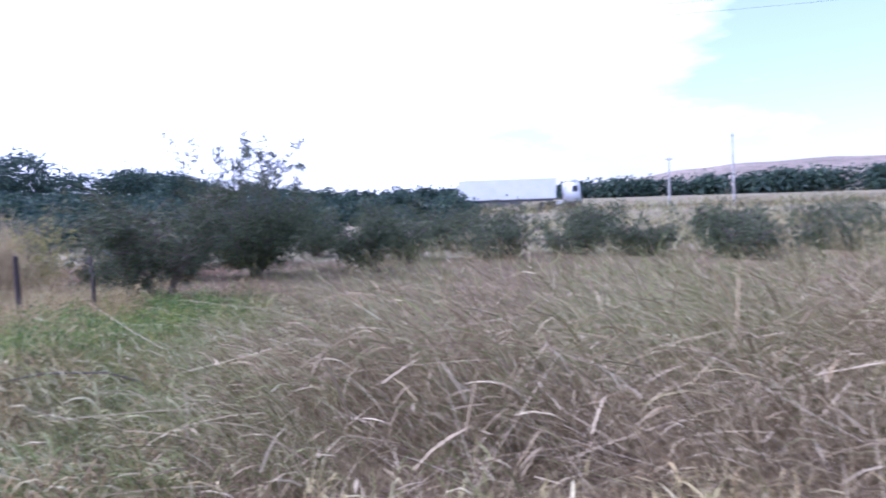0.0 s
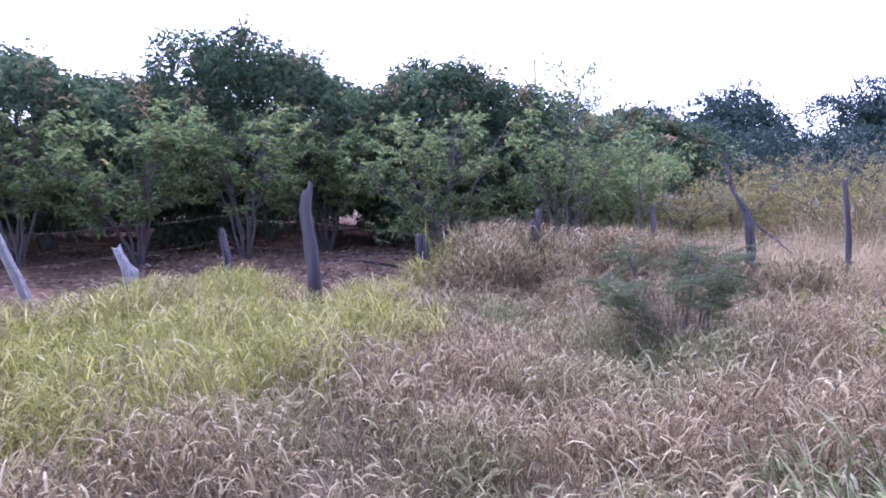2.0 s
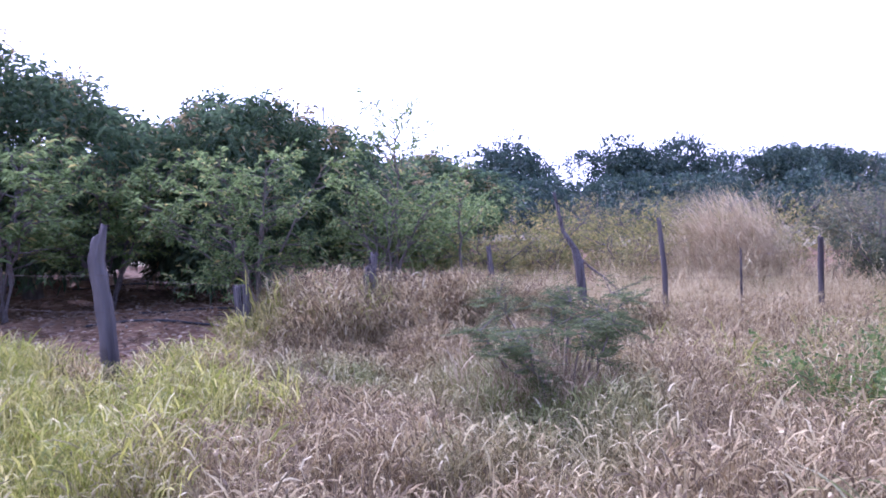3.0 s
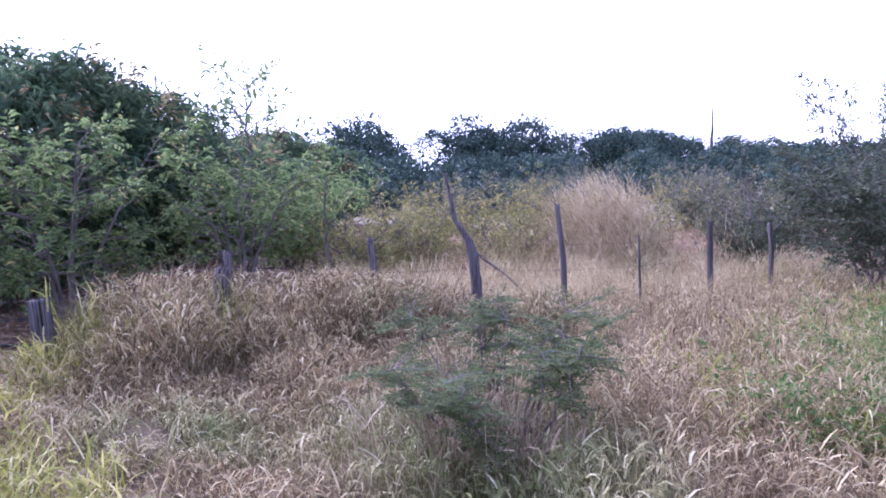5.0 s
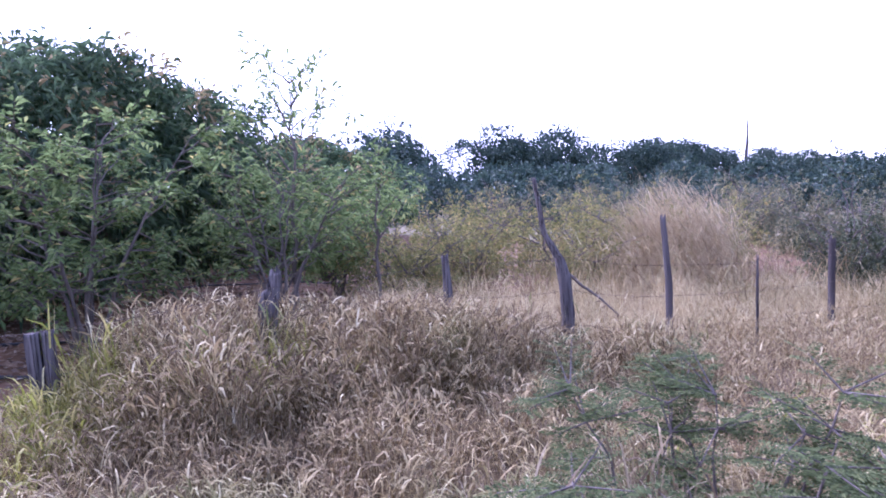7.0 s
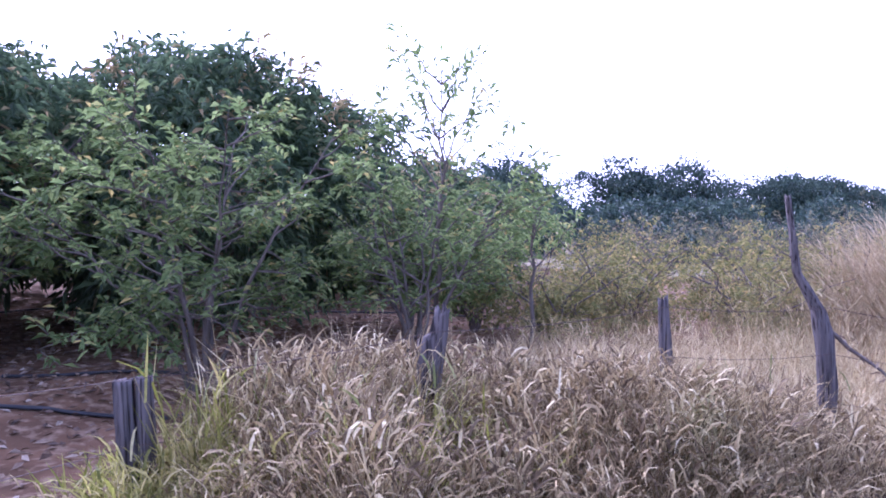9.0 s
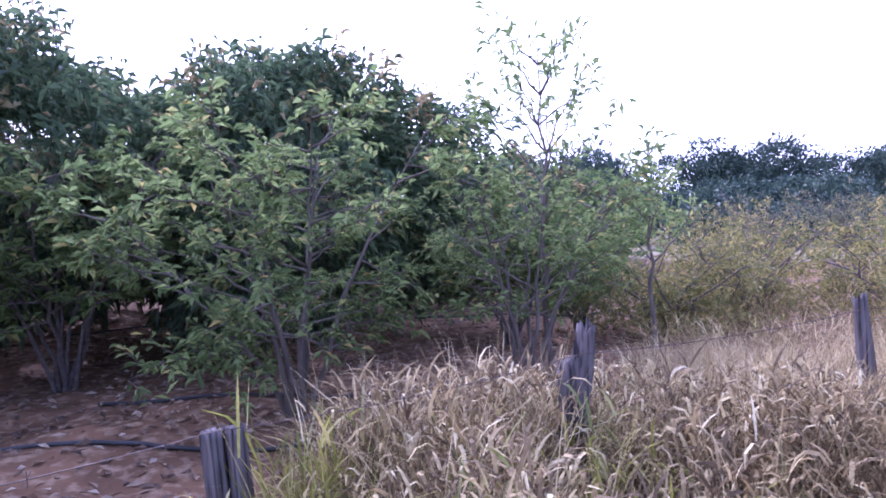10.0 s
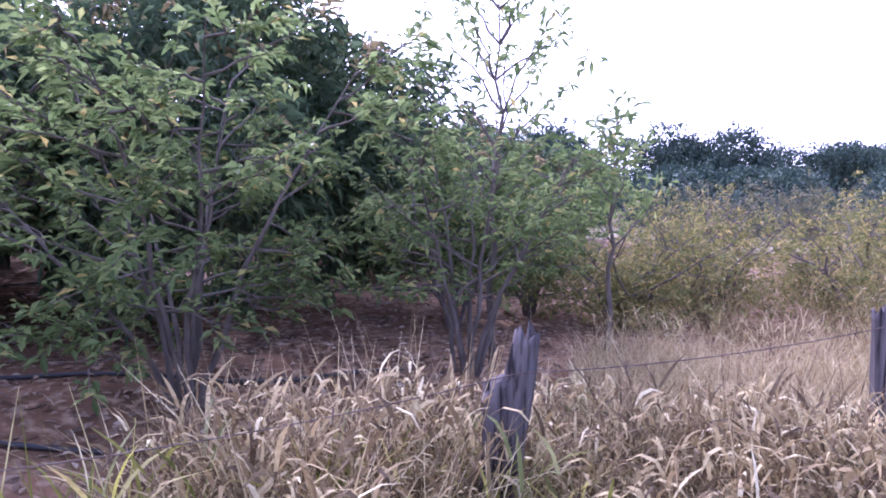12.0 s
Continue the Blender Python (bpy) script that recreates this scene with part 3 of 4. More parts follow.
def open_shrub(seed, height, radius, stems, label, leaf=0.1, branches=9, bare=0.3, droop=0.0, name="orchard_shrub", mat=None, twigs=5, category="shrub", thick=0.027, bark=None):
    """Stems that rise steeply from one base and spread; leaves in flat sprays on the outer twigs, with gaps between."""
    ob = tagged(new(name), label, category)
    r = random.Random(seed)
    bases, ways, big = [], [], []
    for i in range(stems):
        a = i * 2.4 + r.uniform(-0.4, 0.4)
        q, h = radius * r.uniform(0.25, 0.8), height * r.uniform(0.7, 1.0)
        foot = Vector((math.cos(a) * 0.09 * r.random(), math.sin(a) * 0.09 * r.random(), -0.15))
        line = []
        for k in range(11):
            u = k / 10
            line.append(foot + Vector((math.cos(a) * q * u ** 1.25 + r.uniform(-0.035, 0.035), math.sin(a) * q * u ** 1.25 + r.uniform(-0.035, 0.035), h * u ** 0.9)))
        lines = [(line, [thick * (1 - 0.088 * k) for k in range(11)])]
        for k in range(branches):
            u = bare + (1 - bare) * (k + r.random()) / branches
            j = min(9, int(u * 10))
            p = line[j].lerp(line[j + 1], u * 10 - j)
            b = a + r.gauss(0, 1.1)
            reach = radius * r.uniform(0.28, 0.62) * (1.25 - 0.75 * u)
            tip = p + Vector((math.cos(b), math.sin(b), r.uniform(0.0, 1.0) - droop * (1 - u) * 1.6)) * reach
            limb = wander(p, tip, 5, 0.07, seed * 77 + i * 19 + k)
            lines.append((limb, [0.011, 0.0095, 0.008, 0.0065, 0.005, 0.003]))
            for m in range(twigs):
                o = limb[2 + m % 4]
                c = b + r.gauss(0, 0.9)
                w = Vector((math.cos(c), math.sin(c), r.uniform(-0.55, 0.95))) * r.uniform(0.12, 0.3)
                lines.append(([o, o + w * 0.5, o + w], [0.004, 0.003, 0.0015]))
                out = w.normalized()
                side = out.cross(Vector((0, 0, 1))).normalized()
                for e in range(6):
                    for t in (-1, 1):
                        bases.append(o + w * (0.3 + 0.14 * e) + Vector((r.gauss(0, 0.012), r.gauss(0, 0.012), r.gauss(0, 0.018))))
                        ways.append(side * t * r.uniform(0.6, 1.1) + out * r.uniform(0.4, 1.0) + Vector((r.gauss(0, 0.3), r.gauss(0, 0.3), r.uniform(-0.7, 0.7))))
                        big.append(leaf * r.uniform(0.6, 1.25))
        part("stem", tubes("stem", lines, bark or M_BARK, 6, 0.12), ob)
    big = np.array(big)
    v, f = leaf_arrays(np.array(bases), np.array(ways), big, big * 0.38, 0.2, 0.18)
    part("foliage", mesh_from("foliage", v, f, mat or M_BUSH), ob)
    return ob


def stand(ob, x, y, yaw=0.0, size=1.0, sink=0.0):
    ob.matrix_basis = pose(x, y, float(ground_z(x, y)) - sink, 0, 0, yaw)
    ob.scale = (size,) * 3
    return ob


def grown(ob, x, y, yaw, wide, high):
    ob.matrix_basis = pose(x, y, float(ground_z(x, y)), 0, 0, yaw)
    ob.scale = (wide, wide, high)
    return ob


grown(mango_tree(3, 3.3, 4.9, 4000), -17.6, 2.2, 20, 0.86, 0.89)
mango_b = grown(mango_tree(5, 3.2, 4.3, 4000), -16.4, 6.4, 140, 0.86, 0.88)
mango_c = grown(mango_tree(8, 3.3, 4.5, 1350, 0.37), -22.5, 4.0, 10, 0.9, 0.7)
grown(copy_thing(mango_b, pose(0, 0, 0)), -17.2, -2.6, 60, 0.95, 0.88)
for x, y, yaw, wide, high in ((-16.5, -7.6, 200, 1.0, 0.85), (-24.0, -1.0, 95, 1.0, 0.85), (-20.5, 10.0, 250, 0.8, 0.68), (-22.5, 14.5, 300, 0.9, 0.68),
                              (-28.0, 10.0, 170, 1.0, 0.75), (-27.0, 20.0, 80, 1.0, 0.8), (-30.0, 2.0, 200, 1.1, 0.85), (-24.0, -7.5, 20, 1.1, 0.9), (-33.0, 17.0, 300, 1.1, 0.9)):
    grown(copy_thing(mango_c, pose(0, 0, 0)), x, y, yaw, wide, high)

stand(open_shrub(11, 2.75, 1.75, 8, "bushy light-green shrub on several thin grey stems", 0.105, 11, 0.26, 0.45, twigs=6), -12.1, 4.6, 0)
stand(open_shrub(12, 2.3, 1.55, 7, "bushy light-green shrub with thin spreading stems", 0.095, 10, 0.34, 0.1, twigs=5), -11.8, 6.9, 40)
for seed, x, y, h, w in ((13, -13.6, 1.3, 2.9, 1.9), (14, -13.4, -2.3, 2.8, 1.8), (16, -13.8, -6.0, 2.4, 1.8), (81, -14.9, 3.0, 2.8, 1.7), (82, -13.3, -0.5, 2.6, 1.7), (83, -15.0, -4.2, 2.8, 1.7), (84, -14.2, 8.6, 2.4, 1.6)):
    stand(open_shrub(seed, h, w, 9, "bushy green shrub on thin stems under the orchard trees", 0.125, 10, 0.34, 0.1, bark=M_TWIG), x, y, 40 * seed)
stand(shrub("orchard_shrub", 15, 2.2, 1.8, 9, 700, M_BUSH, "spreading green shrub at the orchard's edge", 0.12, 8, 0.4), -14.3, 10.0, 10)
stand(shrub("orchard_shrub", 17, 2.3, 1.9, 9, 600, M_BUSH, "spreading green shrub at the orchard's edge", 0.12, 8, 0.4), -16.8, 11.8, 70)


def sapling(seed, height, bare, reach, shoots, label):
    """One slender crooked stem, long rising shoots, leaves scattered along them."""
    ob = tagged(new("sapling"), label, "sapling")
    r = random.Random(seed)
    line = wander((0, 0, -0.15), (0.08, 0.05, height), 12, 0.012, seed)
    part("stem", tubes("stem", [(line, [0.036 - 0.0027 * i for i in range(13)])], M_BARK, 6), ob)
    tips, ways = [line[-1]], [Vector((0, 0, 1))]
    for k in range(shoots):
        j = min(11, int(bare * 12) + k * (12 - int(bare * 12)) // shoots)
        a = k * 2.4 + r.uniform(-0.4, 0.4)
        u = Vector((math.cos(a), math.sin(a), r.uniform(0.7, 1.5))).normalized() * reach * r.uniform(0.5, 1.0) * (1.15 - 0.75 * (j / 12 - bare) / (1 - bare))
        twig = wander(line[j], line[j] + u, 6, 0.05, seed * 7 + k)
        lines = [(twig, [0.013, 0.011, 0.009, 0.007, 0.006, 0.004, 0.002])]
        for p in twig[2:]:
            w = Vector((r.uniform(-1, 1), r.uniform(-1, 1), r.uniform(0.0, 0.9))).normalized() * r.uniform(0.08, 0.24)
            lines.append(([p, p + w * 0.5, p + w], [0.004, 0.003, 0.0015]))
            tips += [p, p + w * 0.5, p + w]
            ways += [u.normalized(), w.normalized(), w.normalized()]
        part("shoot", tubes("shoot", lines, M_TWIG, 5), ob)
    v, f = foliage(np.array(tips), np.array(ways), 2, 0.13, 0.34, 0.035, 0.15)
    part("foliage", mesh_from("foliage", v, f, M_BUSH), ob)
    return ob


stand(sapling(71, 3.55, 0.5, 1.45, 17, "slender sapling with scattered leaves above the shrubs"), -11.95, 7.3, 0)
stand(sapling(72, 2.55, 0.55, 0.6, 9, "slender young sapling with few leaves"), -11.5, 8.4, 60)
for k, (x, y, h) in enumerate(((-12.9, 12.2, 1.9), (-11.2, 13.4, 1.7), (-14.5, 13.6, 1.9), (-12.2, 15.6, 1.9), (-9.6, 16.8, 1.9), (-15.8, 16.4, 2.1), (-12.6, 19.0, 2.1), (-13.3, 10.7, 1.7), (-9.9, 14.6, 1.8))):
    stand(shrub("yellowing_shrub", 21 + k, h, 2.1, 10, 760, M_YELLOW, "yellowing shrub behind the fence", 0.10, 8, 0.15, squat=0.75), x, y, 30 * k)
for k, (x, y, h) in enumerate(((-6.9, 18.5, 1.9), (-8.5, 20.5, 2.0), (-10.5, 23.0, 2.2), (-14.5, 24.0, 2.3), (-18.5, 21.5, 2.4), (-6.0, 23.0, 2.0), (-19.0, 28.0, 2.5), (-12.5, 30.0, 2.5))):
    stand(shrub("grey_green_shrub", 51 + k, h, 2.1, 9, 560, M_SCRUB, "grey-green scrub bush behind the fence", 0.12, 8, 0.1, 0.4, squat=0.8), x, y, 30 * k)
stand(open_shrub(34, 2.3, 1.7, 12, "dark thorny bush on thin spreading stems beside the fence", 0.075, 13, 0.34, 0.0, "thorn_bush", M_THORN, 9, thick=0.024), -4.25, 12.2, 0)
thorn = shrub("thorn_bush", 31, 2.75, 2.6, 16, 3600, M_THORN, "large dark thorny bush with arching feathery upper twigs", 0.085, 9, 0.2, 0.35, squat=0.5)
stand(thorn, -4.3, 18.3, 0)
r31 = random.Random(31)
for k in range(24):
    a = r31.uniform(0, 6.28)
    q = r31.uniform(0.2, 2.0)
    root = Vector((math.cos(a) * q * 0.6, math.sin(a) * q * 0.6, 1.6))
    top = Vector((math.cos(a) * q * 1.1, math.sin(a) * q, r31.uniform(3.0, 4.1)))
    way = Vector((r31.uniform(-1, 1), r31.uniform(-0.6, 0.6), -0.25)) * 0.5
    arch = [root.lerp(top, u) + way * u ** 3 for u in (0, 0.2, 0.4, 0.6, 0.8, 0.9, 1.0)]
    twigs, tips = [(arch, [0.011, 0.01, 0.008, 0.006, 0.005, 0.003, 0.002])], []
    for p in arch[2:]:
        for m in range(3):
            w = Vector((r31.uniform(-1, 1), r31.uniform(-1, 1), r31.uniform(-0.3, 0.8))).normalized() * r31.uniform(0.1, 0.32)
            twigs.append(([p, p + w * 0.5, p + w], [0.004, 0.003, 0.0015]))
            tips += [p + w * 0.35, p + w * 0.7, p + w]
    part("wisp", tubes("wisp", twigs, M_TWIG, 5), thorn)
    v, f = foliage(np.array(tips), np.tile([[0, 0, 1.0]], (len(tips), 1)), 6, 0.085, 0.4, 0.045, 0.1)
    part("wisp_foliage", mesh_from("wisp_foliage", v, f, M_THORN), thorn)
stand(shrub("thorn_bush", 33, 1.8, 1.3, 9, 900, M_THORN, "dark thorny bush spreading beside the fence", 0.085, 9, 0.2, 0.35, wisps=2, squat=0.8), -6.6, 14.9, 90)
for k, (x, y, h, w) in enumerate(((2.6, 22.0, 1.1, 1.9), (5.2, 22.6, 1.0, 1.6), (9.5, 19.5, 1.2, 2.0), (13.0, 21.0, 1.1, 2.2), (-0.5, 22.0, 1.5, 1.8), (8.5, 34.0, 1.3, 2.4), (-2.0, 30.0, 1.7, 2.4), (14.0, 30.0, 1.2, 2.4), (20.0, 34.0, 1.3, 2.6), (2.0, 38.0, 1.4, 2.6), (0.8, 26.5, 1.5, 2.2), (3.5, 29.0, 1.6, 2.4), (-4.0, 25.0, 1.9, 2.2), (6.5, 27.0, 1.4, 2.0), (17.5, 24.0, 1.2, 2.2), (7.0, 21.0, 1.0, 1.6), (11.2, 25.5, 1.3, 2.2), (-1.5, 19.2, 1.5, 1.6), (15.5, 19.0, 1.1, 1.8))):
    stand(shrub("field_shrub", 41 + k, h * 1.25, w, 9, 900, M_THORN, "low dark-green bush in the dry field", 0.10, 9, 0.1, 0.4, squat=0.7), x, y, 20 * k)

bare_trunk(-55.2, 173.0, 15.4)

# ---- far woods ----
def woods(name, line, count, height, clumps, leaf, label, seed):
    r = np.random.default_rng(seed)
    line = np.array(line, float)
    u = np.sort(r.uniform(0, len(line) - 1.001, count))
    i = u.astype(int)
    at = line[i] + (line[i + 1] - line[i]) * (u - i)[:, None]
    vs, fs, o = [], [], 0
    for k in range(count):
        x, y, h = at[k, 0] + r.normal(0, 3), at[k, 1] + r.normal(0, 3), at[k, 2] * r.uniform(0.7, 1.1)
        c, d = crown_points(clumps, h * r.uniform(0.5, 0.75), h * 0.5, seed * 100 + k, 0.6, 0.3)
        c = c + np.array([x, y, h * 0.5])
        c[:, 2] = np.maximum(c[:, 2], 0.2)
        v, f = foliage(c, d, 5, leaf, 0.5, leaf * 0.5, 0.2)
        vs.append(v)
        fs.append(f + o)
        o += len(v)
    return tagged(new(name, mesh_from(name, np.concatenate(vs), np.concatenate(fs), M_FAR_HAZY)), label, "woods", kind="stuff")


woods("far_woods", [(-95, 25, 10.5), (-84, 50, 9.5), (-72, 80, 9.5), (-66, 107, 10.5), (-62, 135, 9), (-60, 180, 8.5), (-58, 250, 7)], 54, 1.0, 560, 0.6, "distant belt of dark trees, leaf colour tinted blue for haze", 3)
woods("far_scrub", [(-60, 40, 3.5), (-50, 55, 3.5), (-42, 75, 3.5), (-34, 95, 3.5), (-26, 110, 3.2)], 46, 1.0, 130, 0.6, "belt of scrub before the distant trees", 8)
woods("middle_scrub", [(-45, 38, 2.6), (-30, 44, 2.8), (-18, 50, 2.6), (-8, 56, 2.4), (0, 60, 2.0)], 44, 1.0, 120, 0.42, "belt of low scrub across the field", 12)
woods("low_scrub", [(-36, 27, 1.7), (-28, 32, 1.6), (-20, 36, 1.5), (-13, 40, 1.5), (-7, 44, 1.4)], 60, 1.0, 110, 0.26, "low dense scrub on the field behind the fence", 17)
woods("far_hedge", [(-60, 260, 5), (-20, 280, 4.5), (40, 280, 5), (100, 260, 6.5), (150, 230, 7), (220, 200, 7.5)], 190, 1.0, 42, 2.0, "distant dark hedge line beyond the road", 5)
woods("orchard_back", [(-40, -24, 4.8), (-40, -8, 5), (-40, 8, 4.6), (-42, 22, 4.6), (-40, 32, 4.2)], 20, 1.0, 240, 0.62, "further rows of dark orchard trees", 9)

# ---- fence ----
def post_mesh(name, line, radii, mat, seed, jag=0.06, lobe=None):
    """A split, grooved trunk: rings along the line, deep cracks, a broken top."""
    r = random.Random(seed)
    pts = []
    rad = []
    for i in range(len(line) - 1):
        for k in range(9):
            u = k / 9
            pts.append(Vector(line[i]).lerp(Vector(line[i + 1]), u))
            rad.append(radii[i] * (1 - u) + radii[i + 1] * u)
    pts.append(Vector(line[-1]))
    rad.append(radii[-1])
    sides = 18
    groove = [r.uniform(0.82, 1.12) if j % 3 else r.uniform(0.6, 0.85) for j in range(sides)]
    verts, faces = [], []
    for i, p in enumerate(pts):
        for j in range(sides):
            a = 2 * math.pi * j / sides
            q = rad[i] * (groove[j] + 0.16 * noise.noise(Vector((math.cos(a) * 2 + seed, math.sin(a) * 2, p.z * 5))))
            z = p.z
            if i == len(pts) - 1:
                z += jag * noise.noise(Vector((math.cos(a) * 3 + seed * 2, math.sin(a) * 3, 0))) * 2
            if lobe and z < lobe[2]:  # a broken side piece up to its own height
                q += lobe[1] * max(0.0, math.cos(a - lobe[0])) ** 3 * min(1.0, (lobe[2] + 0.03 * math.sin(a * 7) - z) * 22) * (1 - 0.65 * min(1.0, (lobe[2] - z) / 0.45))
            verts.append((p.x + math.cos(a) * q, p.y + math.sin(a) * q, z))
    for i in range(len(pts) - 1):
        for j in range(sides):
            a, b = i * sides + j, i * sides + (j + 1) % sides
            faces.append((a, b, b + sides, a + sides))
    top = pts[-1]
    n = len(verts)
    verts.append((top.x, top.y, top.z - 0.03))
    last = (len(pts) - 1) * sides
    for j in range(sides):
        faces.append((last + j, last + (j + 1) % sides, n, n))
    tri = [f[:3] for f in faces if f[2] == f[3]]
    quads = [f for f in faces if f[2] != f[3]]
    me = bpy.data.meshes.new(name)
    me.from_pydata(verts, [], quads + tri)
    for p in me.polygons:
        p.use_smooth = True
    me.materials.append(mat)
    return me


def fence_post(x, y, line, radii, mat, seed, label, jag=0.05, lobe=None):
    """line: places relative to the foot on the ground (top z absolute in the world)."""
    z0 = float(ground_z(x, y))
    ob = tagged(new("fence_post"), label, "fence post", "old fence posts")
    ob.location = (x, y, z0)
    pts = [(0, 0, -0.25)] + [(dx, dy, z - z0) for dx, dy, z in line]
    part("trunk", post_mesh("trunk", pts, [radii[0]] + list(radii), mat, seed, jag, (lobe[0], lobe[1], lobe[2] - z0) if lobe else None), ob)
    return ob


fence_post(-8.15, -1.05, [(-0.02, -0.06, 1.1), (0.0, -0.2, 1.6), (0.0, -0.3, 1.97)], (0.055, 0.045, 0.03), M_POST_PALE, 1, "pale bleached fence post leaning over")
fence_post(-8.92, -0.24, [(0.0, 0.0, 1.0), (0.0, -0.01, 1.18), (0.0, -0.06, 1.26), (-0.03, -0.13, 1.45)], (0.075, 0.08, 0.055, 0.045), M_POST_PALE, 2, "short bleached fence post with a kinked broken top")
fence_post(-9.9, 0.82, [(0.0, 0.0, 1.1), (0.0, -0.05, 1.5)], (0.055, 0.04), M_POST, 3, "short grey fence post")
fence_post(-8.22, 1.66, [(0.0, 0.0, 1.2), (-0.03, -0.03, 1.75), (0.0, 0.04, 2.05)], (0.075, 0.065, 0.028), M_POST_DARK, 4, "tall dark weathered fence post with a spiked top", lobe=(4.4, 0.05, 1.98))
stub = fence_post(-9.365, 3.27, [(0.0, 0.0, 1.0), (0.0, -0.01, 1.26)], (0.05, 0.047), M_POST, 5, "short thick grey fence post split down the middle", 0.008)
part("split_half", post_mesh("split_half", [(0.035, 0.085, -0.25), (0.035, 0.085, 0.5), (0.04, 0.08, 0.79)], (0.048, 0.046, 0.042), M_POST, 6, 0.014), stub, "split-off half of the post")
fence_post(-8.9, 4.76, [(0.0, 0.0, 0.9), (0.02, 0.03, 1.2), (0.05, 0.07, 1.5)], (0.06, 0.062, 0.045), M_POST, 7, "thick cracked grey fence post with a broken shoulder", 0.05, (4.08, 0.075, 1.36))
fence_post(-8.37, 6.3, [(0.02, 0.02, 1.0), (0.0, 0.0, 1.49)], (0.042, 0.032), M_POST, 8, "grey weathered fence post in dry grass")
fork = fence_post(-7.82, 7.45, [(0.02, 0.02, 0.8), (0.0, 0.0, 1.15), (-0.03, -0.03, 1.35), (-0.12, -0.16, 1.62), (-0.13, -0.3, 2.15)], (0.07, 0.066, 0.056, 0.032, 0.022), M_POST, 9, "tall crooked grey fence post with a kinked upper limb", 0.04)
fence_post(-7.22, 8.55, [(0.0, 0.0, 1.0), (-0.05, -0.03, 1.7)], (0.036, 0.028), M_POST_DARK, 10, "straight dark fence post in golden grass")
fence_post(-6.62, 9.5, [(0.0, 0.0, 0.8), (0.0, 0.0, 1.2)], (0.016, 0.012), M_POST, 11, "thin grey fence stake in dry grass")
fence_post(-6.2, 11.08, [(0.0, 0.0, 0.8), (0.0, 0.0, 1.27)], (0.042, 0.038), M_POST_DARK, 12, "dark weathered fence post beside thorn bush")
fence_post(-5.72, 12.5, [(0.03, 0.0, 0.7), (0.0, 0.0, 1.12)], (0.036, 0.032), M_POST_DARK, 13, "dark weathered fence post beside thorn bush")
twig_tip = wander((0.0, 0.0, 0.95), (0.42, 0.3, 0.5), 6, 0.04, 3)
v, f = foliage(np.array(twig_tip[1:]) + rng.normal(0, 0.02, (6, 3)), np.tile([[0, 0, -1.0]], (6, 1)), 5, 0.045, 0.4, 0.03, 0.2)
part("withered_foliage", mesh_from("withered_foliage", v, f, M_LITTER), fork, "withered brown vine leaves")
part("dead_branch", tubes("dead_branch", [(wander((0.0, 0.0, 0.95), (0.42, 0.3, 0.5), 6, 0.04, 3), [0.018, 0.016, 0.014, 0.012, 0.01, 0.008, 0.004])], M_TWIG, 6), fork, "thin dead branch hanging down")

WIRE_POSTS = [(-9.0, -4.0, 0.9), (-8.15, -1.1, 0.75), (-8.92, -0.24, 0.72), (-9.9, 0.82, 0.7), (-8.22, 1.66, 0.65), (-9.34, 3.31, 0.30), (-8.88, 4.8, 0.41), (-8.37, 6.3, 0.46), (-7.82, 7.45, 0.4), (-7.22, 8.55, 0.22), (-6.2, 11.08, 0.1), (-5.72, 12.5, 0.0), (-4.6, 15.5, 0.0)]
for level, gap in ((0.32, 0.02), (0.66, 0.03), (0.98, 0.03)):
    pts, barbs = [], []
    for a, b in zip(WIRE_POSTS, WIRE_POSTS[1:]):
        for i in range(8):
            u = i / 8
            p = Vector(a).lerp(Vector(b), u) + Vector((0.07, -0.05, level - gap * 4 * u * (1 - u)))
            pts.append(p)
            if i in (2, 5, 7):
                barbs.append(([p + Vector((0, 0, -0.025)), p + Vector((0.008, 0, 0.025))], [0.0015, 0.0015]))
                barbs.append(([p + Vector((0.02, -0.01, -0.015)), p + Vector((-0.02, 0.01, 0.015))], [0.0015, 0.0015]))
    tagged(new("barbed_wire", tubes("barbed_wire", [(pts, [0.0021] * len(pts))] + barbs, M_WIRE, 5)), "rusty barbed wire strung between the fence posts", "barbed wire")

for a, b, k in (((-17.5, 9.4), (-14.9, 14.0), 1), ((-17.5, 9.4), (-20.1, 3.3), 2), ((-12.4, 2.2), (-11.3, 4.4), 3), ((-13.6, 3.2), (-11.9, 6.4), 4)):
    pts = wander((*a, 0), (*b, 0), 14, 0.012, k)
    pts = [Vector((p.x, p.y, float(ground_z(p.x, p.y)) + 0.025)) for p in pts]
    tagged(new("irrigation_hose", tubes("irrigation_hose", [(pts, [0.018] * 15)], M_HOSE, 7)), "black irrigation hose lying on the orchard earth", "hose")


